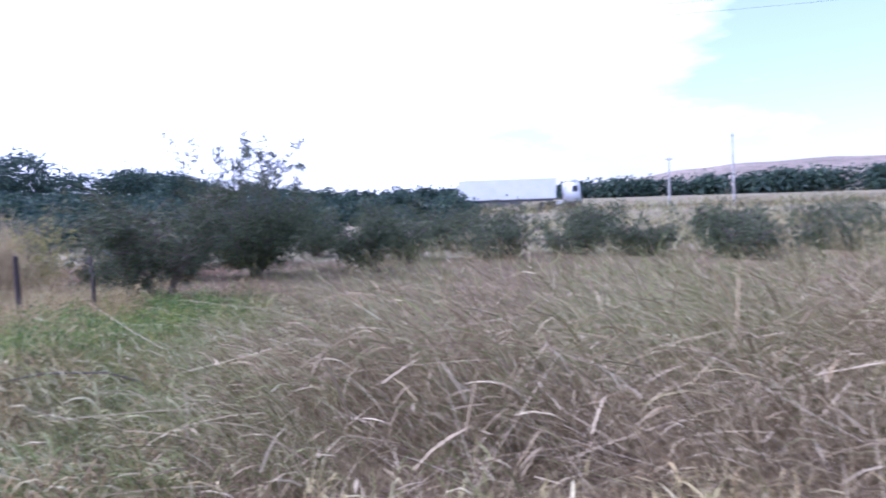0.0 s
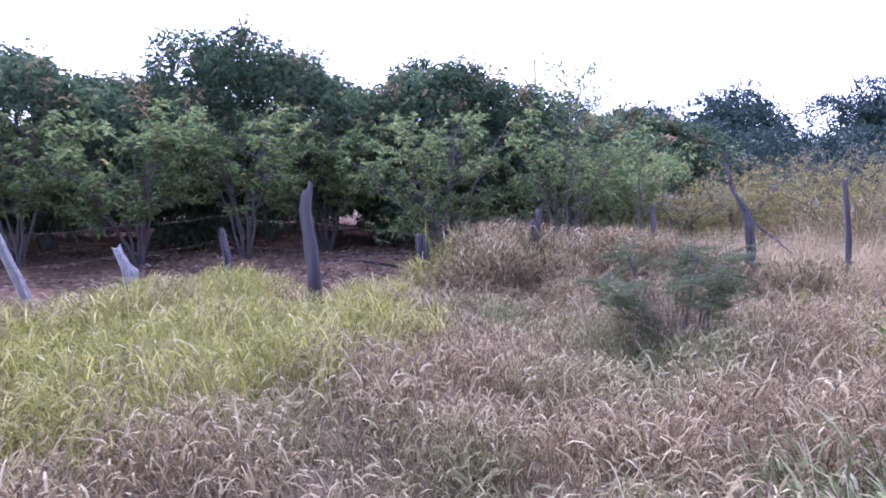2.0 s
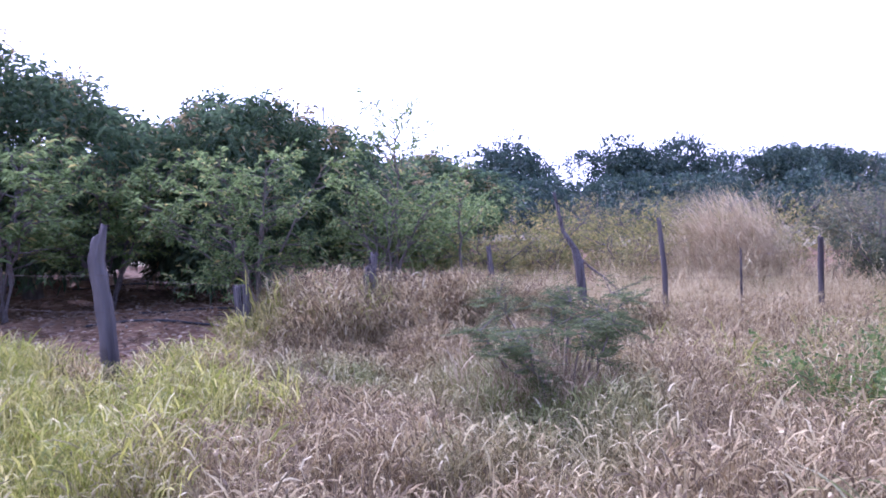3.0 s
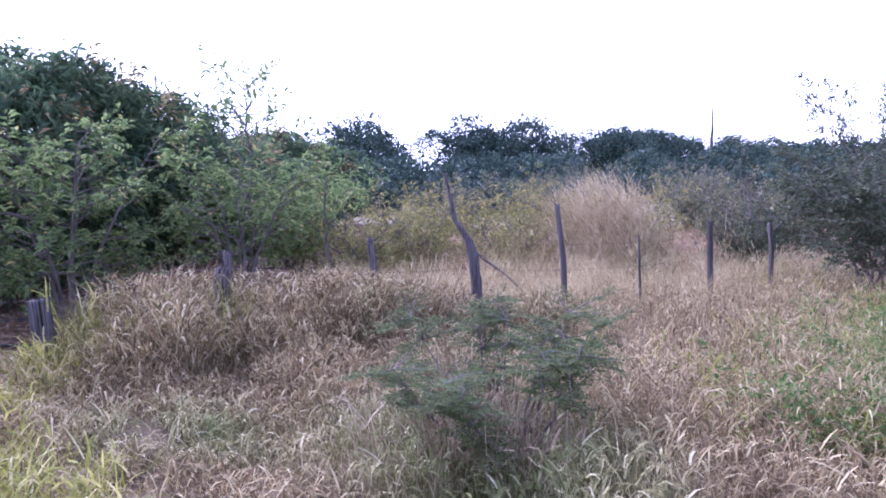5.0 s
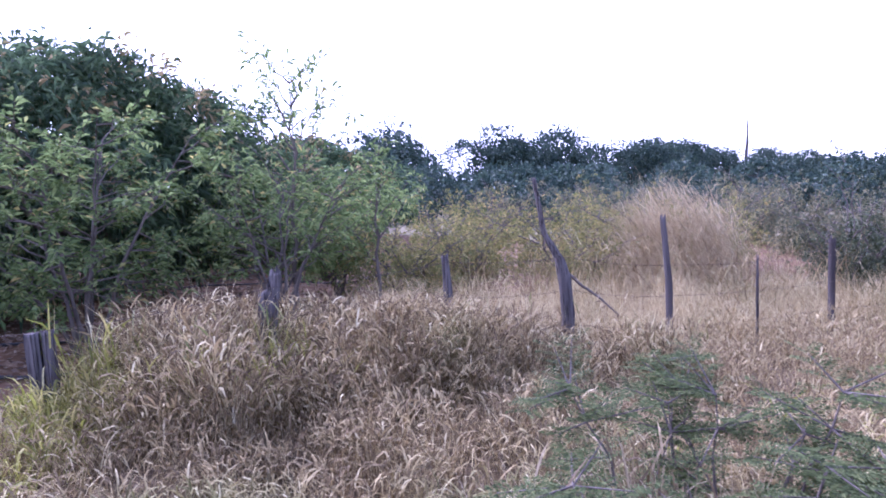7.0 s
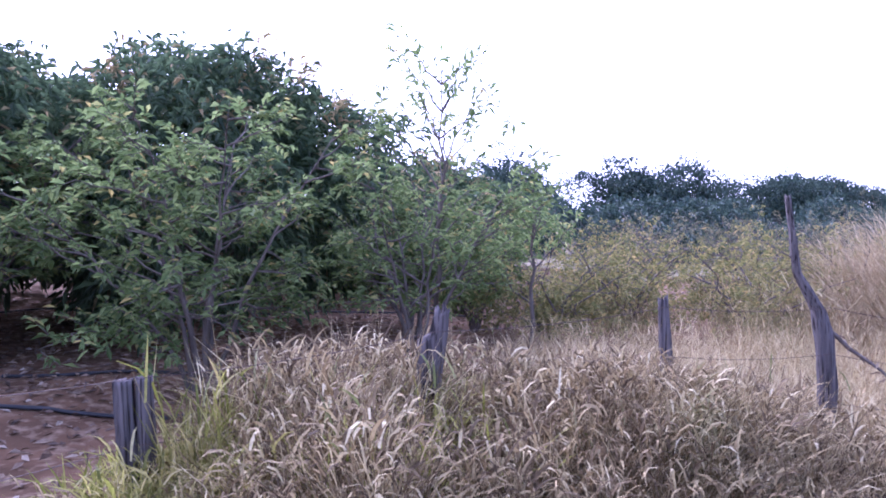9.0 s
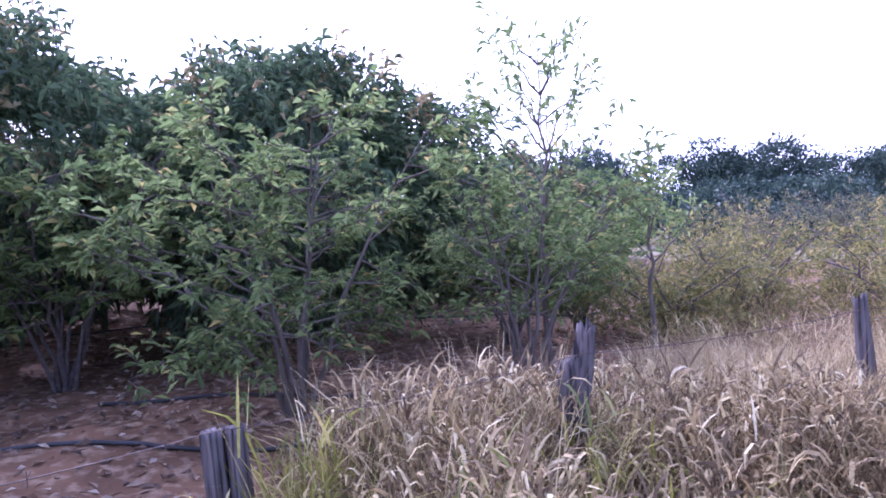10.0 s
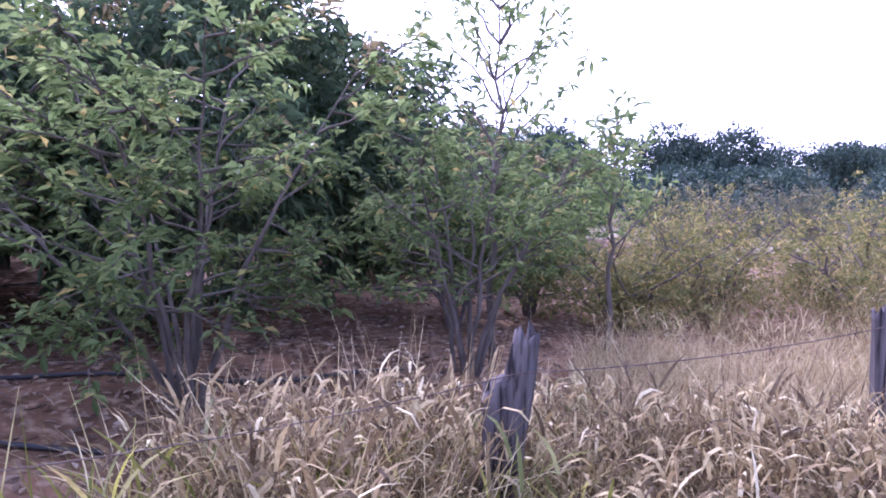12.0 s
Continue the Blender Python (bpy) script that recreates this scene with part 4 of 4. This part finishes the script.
# ---- near acacia ----
def feather_shrub(seed, height, radius, label):
    """Leaning dark stems from one foot; flat plates of feathery leaves at their ends, bare in the middle."""
    ob = tagged(new("acacia_shrub"), label, "shrub")
    r = random.Random(seed)
    bases, ways = [], []
    for i in range(11):
        a = i * 2.4 + r.uniform(-0.3, 0.3)
        q, h = radius * r.uniform(0.35, 1.0), height * r.uniform(0.62, 1.0)
        line = wander((0.04 * math.cos(a), 0.04 * math.sin(a), -0.1), (math.cos(a) * q, math.sin(a) * q, h), 8, 0.035, seed + i)
        lines = [(line, [0.012, 0.011, 0.01, 0.009, 0.008, 0.007, 0.005, 0.004, 0.002])]
        for k in range(14):
            p = line[r.choice((5, 6, 7, 7, 8, 8))]
            b = a + r.gauss(0, 1.2)
            u = Vector((math.cos(b), math.sin(b), r.uniform(-0.45, 0.8))).normalized() * r.uniform(0.12, 0.28)
            lines.append(([p, p + u * 0.5, p + u], [0.004, 0.003, 0.0015]))
            for s in np.linspace(0.15, 1.0, 6):
                for side in (-1, 1):
                    w = (u.normalized().cross(Vector((0, 0, 1))) * side + u.normalized() * 0.5 + Vector((r.uniform(-0.3, 0.3), r.uniform(-0.3, 0.3), r.uniform(-0.3, 0.2)))).normalized()
                    c = p + u * float(s)
                    for m in range(7):
                        for t in (-1, 1):
                            bases.append(c + w * (0.012 * (m + 1)))
                            ways.append(w.cross(Vector((0, 0, 1))).normalized() * t + w * 0.3)
        part("stem", tubes("stem", lines, M_TWIG, 6), ob)
    b, w = np.array(bases), np.array(ways)
    v, f = leaf_arrays(b, w, rng.uniform(0.018, 0.03, len(b)), 0.009, 0.1, 0.1)
    part("feathery_foliage", mesh_from("feathery_foliage", v, f, M_ACACIA), ob, "fine feathery green leaflets")
    return ob


stand(feather_shrub(61, 0.98, 0.76, "feathery green acacia shrub in dry grass"), -5.21, 4.12, 0)

# ---- grass ----
walk_x = np.array([p[1][0] for p in PATH])
walk_y = np.array([p[1][1] for p in PATH])
dense_x = np.interp(np.linspace(0, len(walk_x) - 1, 60), np.arange(len(walk_x)), walk_x)
dense_y = np.interp(np.linspace(0, len(walk_y) - 1, 60), np.arange(len(walk_y)), walk_y)


def off_path(x, y):
    far = np.full(len(x), 1e9)
    for px, py in zip(dense_x, dense_y):
        far = np.minimum(far, (x - px) ** 2 + (y - py) ** 2)
    return np.sqrt(far)


def scatter(n, x0, x1, y0, y1, keep):
    x, y = rng.uniform(x0, x1, n), rng.uniform(y0, y1, n)
    k = rng.uniform(0, 1, n) < keep(x, y)
    return x[k], y[k]


def lumps(x, y, s=1.0):
    return 0.5 + 0.25 * np.sin(x * 2.1 * s + 1.3 * np.sin(y * 1.7 * s)) + 0.25 * np.sin(y * 2.6 * s + 1.1 * np.sin(x * 1.9 * s + 2))


def grass(name, x, y, tall, per, width, mat, label, lean=(0.05, 0.5), curl=(0.3, 1.9), wind=None, spread=0.05, leafy=0.6, blade=0.24):
    """Tufts: upright stems, and curled leaves that leave them at all heights."""
    n = len(x) * per
    bx = np.repeat(x, per) + rng.normal(0, spread, n)
    by = np.repeat(y, per) + rng.normal(0, spread, n)
    t = np.repeat(tall, per)
    leaf = rng.uniform(0, 1, n) < leafy
    az = rng.uniform(0, 2 * np.pi, n)
    if wind is not None:
        az = np.where(rng.uniform(0, 1, n) < 0.8, wind + rng.normal(0, 0.45, n), az)
    ln, cu = rng.uniform(*lean, n), rng.uniform(*curl, n)
    up = np.where(leaf, t * rng.uniform(0.1, 0.85, n), 0.0)
    sway = up * np.tan(np.clip(ln * 0.6, 0, 0.7))
    bx, by = bx + np.cos(az) * sway, by + np.sin(az) * sway
    h = np.where(leaf, blade * rng.uniform(0.5, 1.3, n), t * rng.uniform(0.5, 1.15, n))
    w = width * np.where(leaf, rng.uniform(0.7, 1.5, n), rng.uniform(0.3, 0.7, n))
    ln = np.where(leaf, ln + rng.uniform(0.0, 0.5, n), ln)
    cu = np.where(leaf, cu * 1.5, cu * 0.7)
    base = np.stack([bx, by, ground_z(bx, by) - 0.02 + up], 1)
    near = off_path(bx, by) < 4.2
    v, f = blade_arrays(base[near], h[near], w[near], az[near], ln[near], cu[near])
    far = ~near
    v2, f2 = blade_arrays(base[far], h[far], w[far] * 1.1, az[far], ln[far], cu[far], 3)
    v, f = np.concatenate([v, v2]), np.concatenate([f, f2 + len(v)])
    return tagged(new(name, mesh_from(name, v, f, mat)), label, "grass", kind="stuff")


def lushness(x, y):
    """1 in the green patch before the fence, fading into the dry meadow."""
    reach = 1.7 + 0.35 * np.sin(x * 1.7) - 0.25 * (x + 6) + 0.8 * np.clip(-7.4 - x, 0, 1)
    a = np.clip((np.minimum(reach, 3.25) - y) / 0.9 + 0.5, 0, 1)
    b = np.clip((-4.4 - 0.5 * np.sin(y * 2) - x) / 1.4 + 0.5, 0, 1)
    return a * b


def tussock(x, y):
    """Rounded clumps of unequal height with hollows between them."""
    a = np.abs(np.sin(x * 2.3 + 1.2 * np.sin(y * 1.3)) * np.sin(y * 2.7 + 1.4 * np.sin(x * 1.1 + 1)))
    return 0.55 * np.sqrt(a) + 0.45 * lumps(x, y, 0.55)


def along_fence(x, y):
    """A bank of tall grass along the fence, with a steep side towards the meadow."""
    o = x - fence_x(y) + 0.1 * np.sin(y * 3.1) + 0.06 * np.sin(y * 7.7 + x * 3)
    return np.clip((o + 0.8) / 0.45, 0, 1) * np.clip((1.3 - o) / 0.3, 0, 1) * np.clip((y - 3.42) / 0.5, 0, 1) * np.clip((8.2 - y) * 2, 0, 1) * np.where(y > 4.6, np.clip(1 - (y - 4.6) * 0.14, 0.68, 1), 1.0)


def stand_edge(y):
    return -0.2 - 0.17 * (y - 3.3) + 0.15 * np.sin(y * 3)


def olive_patch(x, y):
    return (x > -2.7 + 0.3 * np.sin(y * 2)) & (x < stand_edge(y)) & (y > 2.7 + 0.3 * np.sin(x * 3)) & (y < 12)


def hollow(x, y):
    """A low thin dip in the meadow before the crooked post, and a small one at the thick post."""
    return 0.6 * np.exp(-((x + 6.5) / 1.0) ** 2 - ((y - 6.4) / 0.8) ** 2) + 0.6 * np.exp(-((x + 7.5) / 0.45) ** 2 - ((y - 7.15) / 0.45) ** 2) + 0.75 * np.exp(-((x + 8.45) / 0.42) ** 2 - ((y - 4.5) / 0.42) ** 2)


def meadow(x, y):
    """Where the dry meadow on the near side of the fence grows, thinner away from the walk."""
    inside = (x > fence_x(y) - 0.2 + 0.2 * np.sin(y * 3) - 0.5 * ((y > 4.2) & (y < 8))) & (y < 14) & ~((x > stand_edge(y)) & (y > 2.4)) & (~olive_patch(x, y) | (np.sin(x * 9.1 + y * 7.3) > 0.4))
    d = off_path(x, y)
    return inside * (1 - 0.5 * hollow(x, y)) * (1 - 0.92 * lushness(x, y)) * np.clip(np.clip(1.05 - d / 11.0, 0.42, 0.95) + 0.6 * along_fence(x, y), 0, 1)


x, y = scatter(20500, -10.2, 6, -2.5, 14, meadow)
d = off_path(x, y)
tall = (0.20 + 0.60 * tussock(x, y) ** 1.5) * np.clip(0.55 + d * 0.25, 0.55, 1) + 0.42 * along_fence(x, y) * (0.6 + 0.55 * lumps(x, y, 1.25))
tall *= 1 - hollow(x, y)
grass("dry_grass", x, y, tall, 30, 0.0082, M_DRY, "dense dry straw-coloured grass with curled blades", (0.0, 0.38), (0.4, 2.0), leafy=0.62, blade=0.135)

x, y = scatter(4300, -10, -3.8, -4, 3.7, lambda x, y: lushness(x, y) * (x > fence_x(y) - 0.1))
tall = (0.26 + 0.42 * tussock(x, y) ** 1.3) * np.clip(0.6 + (x - fence_x(y)) * 0.4, 0.6, 1)
grass("green_grass", x, y, tall, 22, 0.0095, M_LUSH, "lush yellow-green grass before the fence", (0.0, 0.32), (0.3, 1.6), leafy=0.55, blade=0.17)
x, y = scatter(520, -9.9, -8.0, 3.0, 4.8, lambda x, y: (x > fence_x(y) - 0.35) * (x < fence_x(y) + 0.8) * 0.5)
grass("green_grass_edge", x, y, (0.42 + 0.34 * lumps(x, y, 2.2)) * np.clip(0.7 + (y - 3.4), 0.7, 1), 16, 0.010, M_LUSH, "tall yellow-green grass leaves beside a fence post", (0.0, 0.3), (0.2, 1.2), leafy=0.5)

x, y = scatter(60, -9.9, -7.6, 3.5, 7.6, lambda x, y: (x > fence_x(y) - 0.35) * (x < fence_x(y) + 0.9))
grass("grass_shoots", x, y, 0.75 + 0.2 * rng.uniform(0, 1, len(x)), 6, 0.010, M_OLIVE, "single tall grass shoots rising above the clumps", (0.0, 0.2), (0.1, 0.9), leafy=0.6, blade=0.22, spread=0.012)

x, y = rng.normal(-5.25, 0.24, 90), rng.normal(3.95, 0.22, 90)
grass("grass_tuft", x, y, rng.uniform(0.45, 0.8, 90), 14, 0.010, M_STALK, "upright tuft of dry grass round the acacia", (0.0, 0.3), (0.2, 1.0), leafy=0.4, blade=0.22)

x, y = scatter(6200, -10.2, -6.6, 3.0, 8.4, lambda x, y: along_fence(x, y) * (x > fence_x(y) - np.where(y > 5.2, 1.1, 0.5)) * (0.45 + 0.55 * tussock(x, y)) * (1 - hollow(x, y)))
tall = (0.26 + 0.26 * tussock(x, y) + 0.64 * along_fence(x, y) * (0.65 + 0.5 * lumps(x, y, 1.25))) * (1 - 0.8 * hollow(x, y))
grass("fence_grass", x, y, tall, 22, 0.0118, M_MAT, "tall matted dry grass clumps along the fence", (0.0, 0.32), (0.3, 2.0), leafy=0.66, blade=0.15)

x, y = rng.normal(-9.2, 0.09, 26), rng.normal(3.6, 0.13, 26)
grass("stub_grass", x, y, rng.uniform(0.5, 1.0, 26), 8, 0.013, M_LUSH, "tall green grass shoots beside the short post", (0.0, 0.22), (0.1, 0.9), leafy=0.5, blade=0.28, spread=0.02)

x, y = rng.normal(-9.0, 0.13, 46), rng.normal(3.3, 0.16, 46)
grass("stub_foot_grass", x, y, rng.uniform(0.35, 0.6, 46), 14, 0.011, M_LUSH, "yellow-green grass round the foot of the short post", (0.0, 0.35), (0.3, 1.4), leafy=0.55, blade=0.17)

# arching clumps of long dry stems behind the fence
for ax, ay, size in ((-11.9, 11.3, 1.5), (-10.7, 12.1, 1.3), (-12.9, 12.4, 1.4), (-9.9, 10.6, 1.0)):
    x, y = rng.normal(ax, 0.22, 26), rng.normal(ay, 0.22, 26)
    grass("arching_grass", x, y, size * rng.uniform(0.75, 1.15, 26), 12, 0.009, M_DRY, "clump of long arching dry grass stems", (0.05, 0.5), (0.9, 2.4), leafy=0.15, blade=0.3)

# pale golden stand behind the crooked post and the tall plume clump
x, y = scatter(4300, -13.5, -5.0, 6.6, 14.5, lambda x, y: ((x < fence_x(y) + 0.1) & (x > fence_x(y) - 4.3 + 0.25 * (y - 8)) & (x + 10.6 > -0.9 * (y - 7.0))) * 1.0)
grass("golden_grass", x, y, 0.26 + 0.5 * tussock(x, y), 15, 0.007, M_GOLD, "fine pale golden grass behind the fence", (0.0, 0.45), (0.2, 1.2), leafy=0.35)
x, y = scatter(3000, -11.4, -7.2, 12.2, 16.0, lambda x, y: np.exp(-((x + 9.25) / 0.9) ** 4 - ((y - 14.2) / 0.8) ** 2))
grass("plume_grass", x, y, (2.3 - 0.5 * np.hypot(x + 9.25, y - 14.2) ** 2) * rng.uniform(0.5, 1.05, len(x)), 28, 0.0085, M_PLUME, "tall clump of feathery golden plume grass", (0.0, 0.4), (0.2, 1.2), wind=math.pi, leafy=0.6, blade=0.42)

x, y = scatter(480, -13.5, -6.2, 10.0, 15.5, lambda x, y: ((x < fence_x(y) - 0.5) & (x + 10 > -0.8 * (y - 10.5))) * 0.6)
grass("tall_golden_grass", x, y, 0.9 + 0.5 * tussock(x, y), 16, 0.009, M_DRY, "tall golden grass among the shrubs behind the fence", (0.0, 0.4), (0.3, 1.4), leafy=0.5, blade=0.4)

x, y = scatter(2600, -4.2, 0.6, 1.5, 12, lambda x, y: olive_patch(x, y) * np.clip(1.2 - (y - 2) / 11, 0.3, 1))
grass("olive_grass", x, y, 0.28 + 0.3 * tussock(x, y), 18, 0.011, M_OLIVE, "greenish olive meadow grass turning dry", (0.0, 0.5), (0.4, 1.7), wind=math.pi, leafy=0.6, blade=0.2)

# tall wind-bent stand at the start of the walk
x, y = scatter(4600, -2.0, 9, 1.6, 9.5, lambda x, y: (off_path(x, y) > 2.2) * (x > stand_edge(y) - 0.15) * (1 - 0.9 * (tussock(x * 1.6, y * 1.6) < 0.38)) * np.where(y < 3.7, 0.45, 1.0) * np.clip(1.2 - (y - 2) / 9, 0.3, 1))
grass("windblown_grass", x, y, (0.62 + 0.8 * tussock(x, y)) * np.clip(0.5 + (x - stand_edge(y)) * 0.5, 0.5, 1), 21, 0.0075, M_WIND, "tall dry grass bent over by the wind", (0.15, 0.9), (0.2, 1.2), wind=math.pi, leafy=0.42, blade=0.3)

x, y = scatter(1000, -0.4, 5.0, 1.9, 4.8, lambda x, y: (off_path(x, y) > 2.0) * (x > stand_edge(y) - 0.3) * (0.3 + 0.7 * tussock(x, y)))
grass("broken_stalks", x, y, rng.uniform(0.45, 0.9, len(x)), 6, 0.0105, M_STALK, "tangle of broken pale dry grass stalks", (0.3, 1.35), (0.0, 0.8), spread=0.10, leafy=0.45, blade=0.26)
# long pale straws laid over by the wind
x, y = scatter(1500, -0.8, 6.0, 2.2, 7.0, lambda x, y: (off_path(x, y) > 2.0) * (x > stand_edge(y) - 0.1) * (0.3 + 0.7 * lumps(x, y, 1.4)))
n = len(x)
lay = np.where(rng.uniform(0, 1, n) < 0.65, math.pi, 0.0) + rng.normal(0, 0.4, n)
foot = np.stack([x, y, ground_z(x, y) + rng.uniform(0.25, 0.85, n)], 1)
v, f = blade_arrays(foot, rng.uniform(0.45, 1.1, n), rng.uniform(0.003, 0.0065, n), lay, rng.uniform(1.1, 1.6, n), rng.uniform(-0.2, 0.45, n))
tagged(new("lodged_straw", mesh_from("lodged_straw", v, f, M_STALK)), "long pale straws laid flat by the wind", "grass", kind="stuff")
x, y = scatter(900, -0.5, 9, 3.6, 10, lambda x, y: (x > stand_edge(y)) * np.clip(lumps(x, y, 0.8) * 2 - 0.7, 0, 1))
grass("green_stand_grass", x, y, 0.6 + 0.5 * tussock(x, y), 14, 0.009, M_OLIVE, "greenish grass among the wind-bent dry stand", (0.1, 0.7), (0.2, 1.2), wind=math.pi, leafy=0.5, blade=0.28)

# field towards the road
x, y = scatter(5500, -9, 34, 13, 60, lambda x, y: ((x > fence_x(y)) * np.clip(1.2 - (y - 13) / 55, 0.15, 1)))
grass("field_grass", x, y, 0.6 + 0.5 * lumps(x, y, 0.25), 9, 0.022, M_WIND, "dry field grass towards the road", (0.0, 0.5), (0.2, 1.2), wind=math.pi, spread=0.12, leafy=0.3)

x, y = scatter(3000, -9, 30, 13, 45, lambda x, y: (x > fence_x(y)) * np.clip(lumps(x, y, 0.35) * 2.2 - 0.8, 0, 1))
grass("field_green_grass", x, y, 0.6 + 0.4 * lumps(x, y, 0.5), 9, 0.022, M_OLIVE, "greenish tufts among the dry field grass", (0.0, 0.5), (0.2, 1.2), wind=math.pi, spread=0.14, leafy=0.4)

x, y = scatter(2600, -25, 62, 66, 88, lambda x, y: 0.5 + 0.5 * lumps(x, y, 0.1))
grass("roadside_grass", x, y, 0.9 + 0.6 * lumps(x, y, 0.2), 6, 0.06, M_WIND, "tall dry grass along the road's edge", (0.0, 0.4), (0.2, 1.0), wind=math.pi, spread=0.35, leafy=0.3, blade=0.6)
x, y = scatter(700, 7, 30, 17, 32, lambda x, y: lumps(x, y, 0.3) ** 2)
grass("field_plume_grass", x, y, 1.2 + 0.5 * rng.uniform(0, 1, len(x)), 8, 0.018, M_GOLD, "tall pale plume grass out in the field", (0.0, 0.35), (0.2, 1.0), wind=math.pi, leafy=0.4, blade=0.35)

# green weeds
x, y = scatter(6800, -5.2, -1.8, 5.0, 11.5, lambda x, y: np.exp(-((x + 3.2 - 0.08 * (y - 7)) / 0.75) ** 2) * (0.25 + 0.75 * lumps(x, y, 0.9)))
c = np.stack([x, y, ground_z(x, y) + rng.uniform(0.05, 0.55, len(x)) * (0.5 + 0.7 * lumps(x, y, 1.3))], 1)
v, f = foliage(c, np.tile([[0, 0, 1.0]], (len(c), 1)), 11, 0.06, 0.42, 0.055, 0.2)
tagged(new("green_weeds", mesh_from("green_weeds", v, f, M_WEED)), "low leafy green weeds among the dry grass", "weeds", kind="stuff")
x, y = scatter(1300, -5.8, 0.5, 4.8, 12.5, lambda x, y: np.exp(-((x + 3.4 - 0.05 * (y - 7)) / 1.3) ** 2))
grass("weedy_grass", x, y, 0.34 + 0.2 * lumps(x, y), 18, 0.009, M_LUSH, "green grass among the weeds", (0.0, 0.4), (0.3, 1.5), leafy=0.55, blade=0.18)

# leaf litter on the orchard floor
x, y = scatter(15000, -22, -8.8, -7, 13, lambda x, y: (x < fence_x(y) - 0.1) * np.clip(1.3 - np.hypot(x + 11, y - 5) / 9, 0.15, 1))
b = np.stack([x, y, ground_z(x, y) + 0.012], 1)
w = np.stack([rng.normal(0, 1, len(x)), rng.normal(0, 1, len(x)), rng.normal(0.05, 0.15, len(x))], 1)
v, f = leaf_arrays(b, w, rng.uniform(0.05, 0.14, len(x)), 0.042, 0.25, 0.0)
tagged(new("leaf_litter", mesh_from("leaf_litter", v, f, M_LITTER)), "fallen dry leaves on the orchard earth", "leaf litter", kind="stuff")

# clods of earth
x, y = scatter(2600, -20, -9.0, -6, 12, lambda x, y: (x < fence_x(y) - 0.3) * np.clip(1.2 - np.hypot(x + 11.5, y - 4.5) / 8, 0.1, 1))
ico = np.array([(1, 0, 0), (-1, 0, 0), (0, 1, 0), (0, -1, 0), (0, 0, 1), (0, 0, -1)], float)
ico_f = np.array([(0, 2, 4), (2, 1, 4), (1, 3, 4), (3, 0, 4), (2, 0, 5), (1, 2, 5), (3, 1, 5), (0, 3, 5)])
size = rng.uniform(0.012, 0.05, (len(x), 1, 1)) * rng.uniform(0.6, 1.4, (len(x), 6, 3)) * np.array([1.3, 1.3, 0.7])
v = ico[None] * size + rng.normal(0, 0.006, (len(x), 6, 3)) + np.stack([x, y, ground_z(x, y) + 0.005], 1)[:, None]
f = ico_f[None] + np.arange(len(x))[:, None, None] * 6
tagged(new("earth_clods", mesh_from("earth_clods", v.reshape(-1, 3), f.reshape(-1, 3), M_SOIL)), "loose clods of reddish earth on the orchard floor", "earth clods", kind="stuff")

# dead twig sticking out of the meadow
twig_line = [Vector((-1.15, 5.1, float(ground_z(-1.15, 5.1)) + 0.1)), Vector((-1.3, 5.02, 0.68)), Vector((-1.5, 4.94, 0.78)), Vector((-1.88, 4.75, 0.83)), Vector((-2.1, 4.6, 0.81)), Vector((-2.3, 4.48, 0.77))]
dead_twig = tagged(new("dead_twig", tubes("dead_twig", [(twig_line, [0.009, 0.008, 0.007, 0.006, 0.005, 0.002])], M_TWIG, 6)), "thin dark dead twig arching over the grass", "twig")
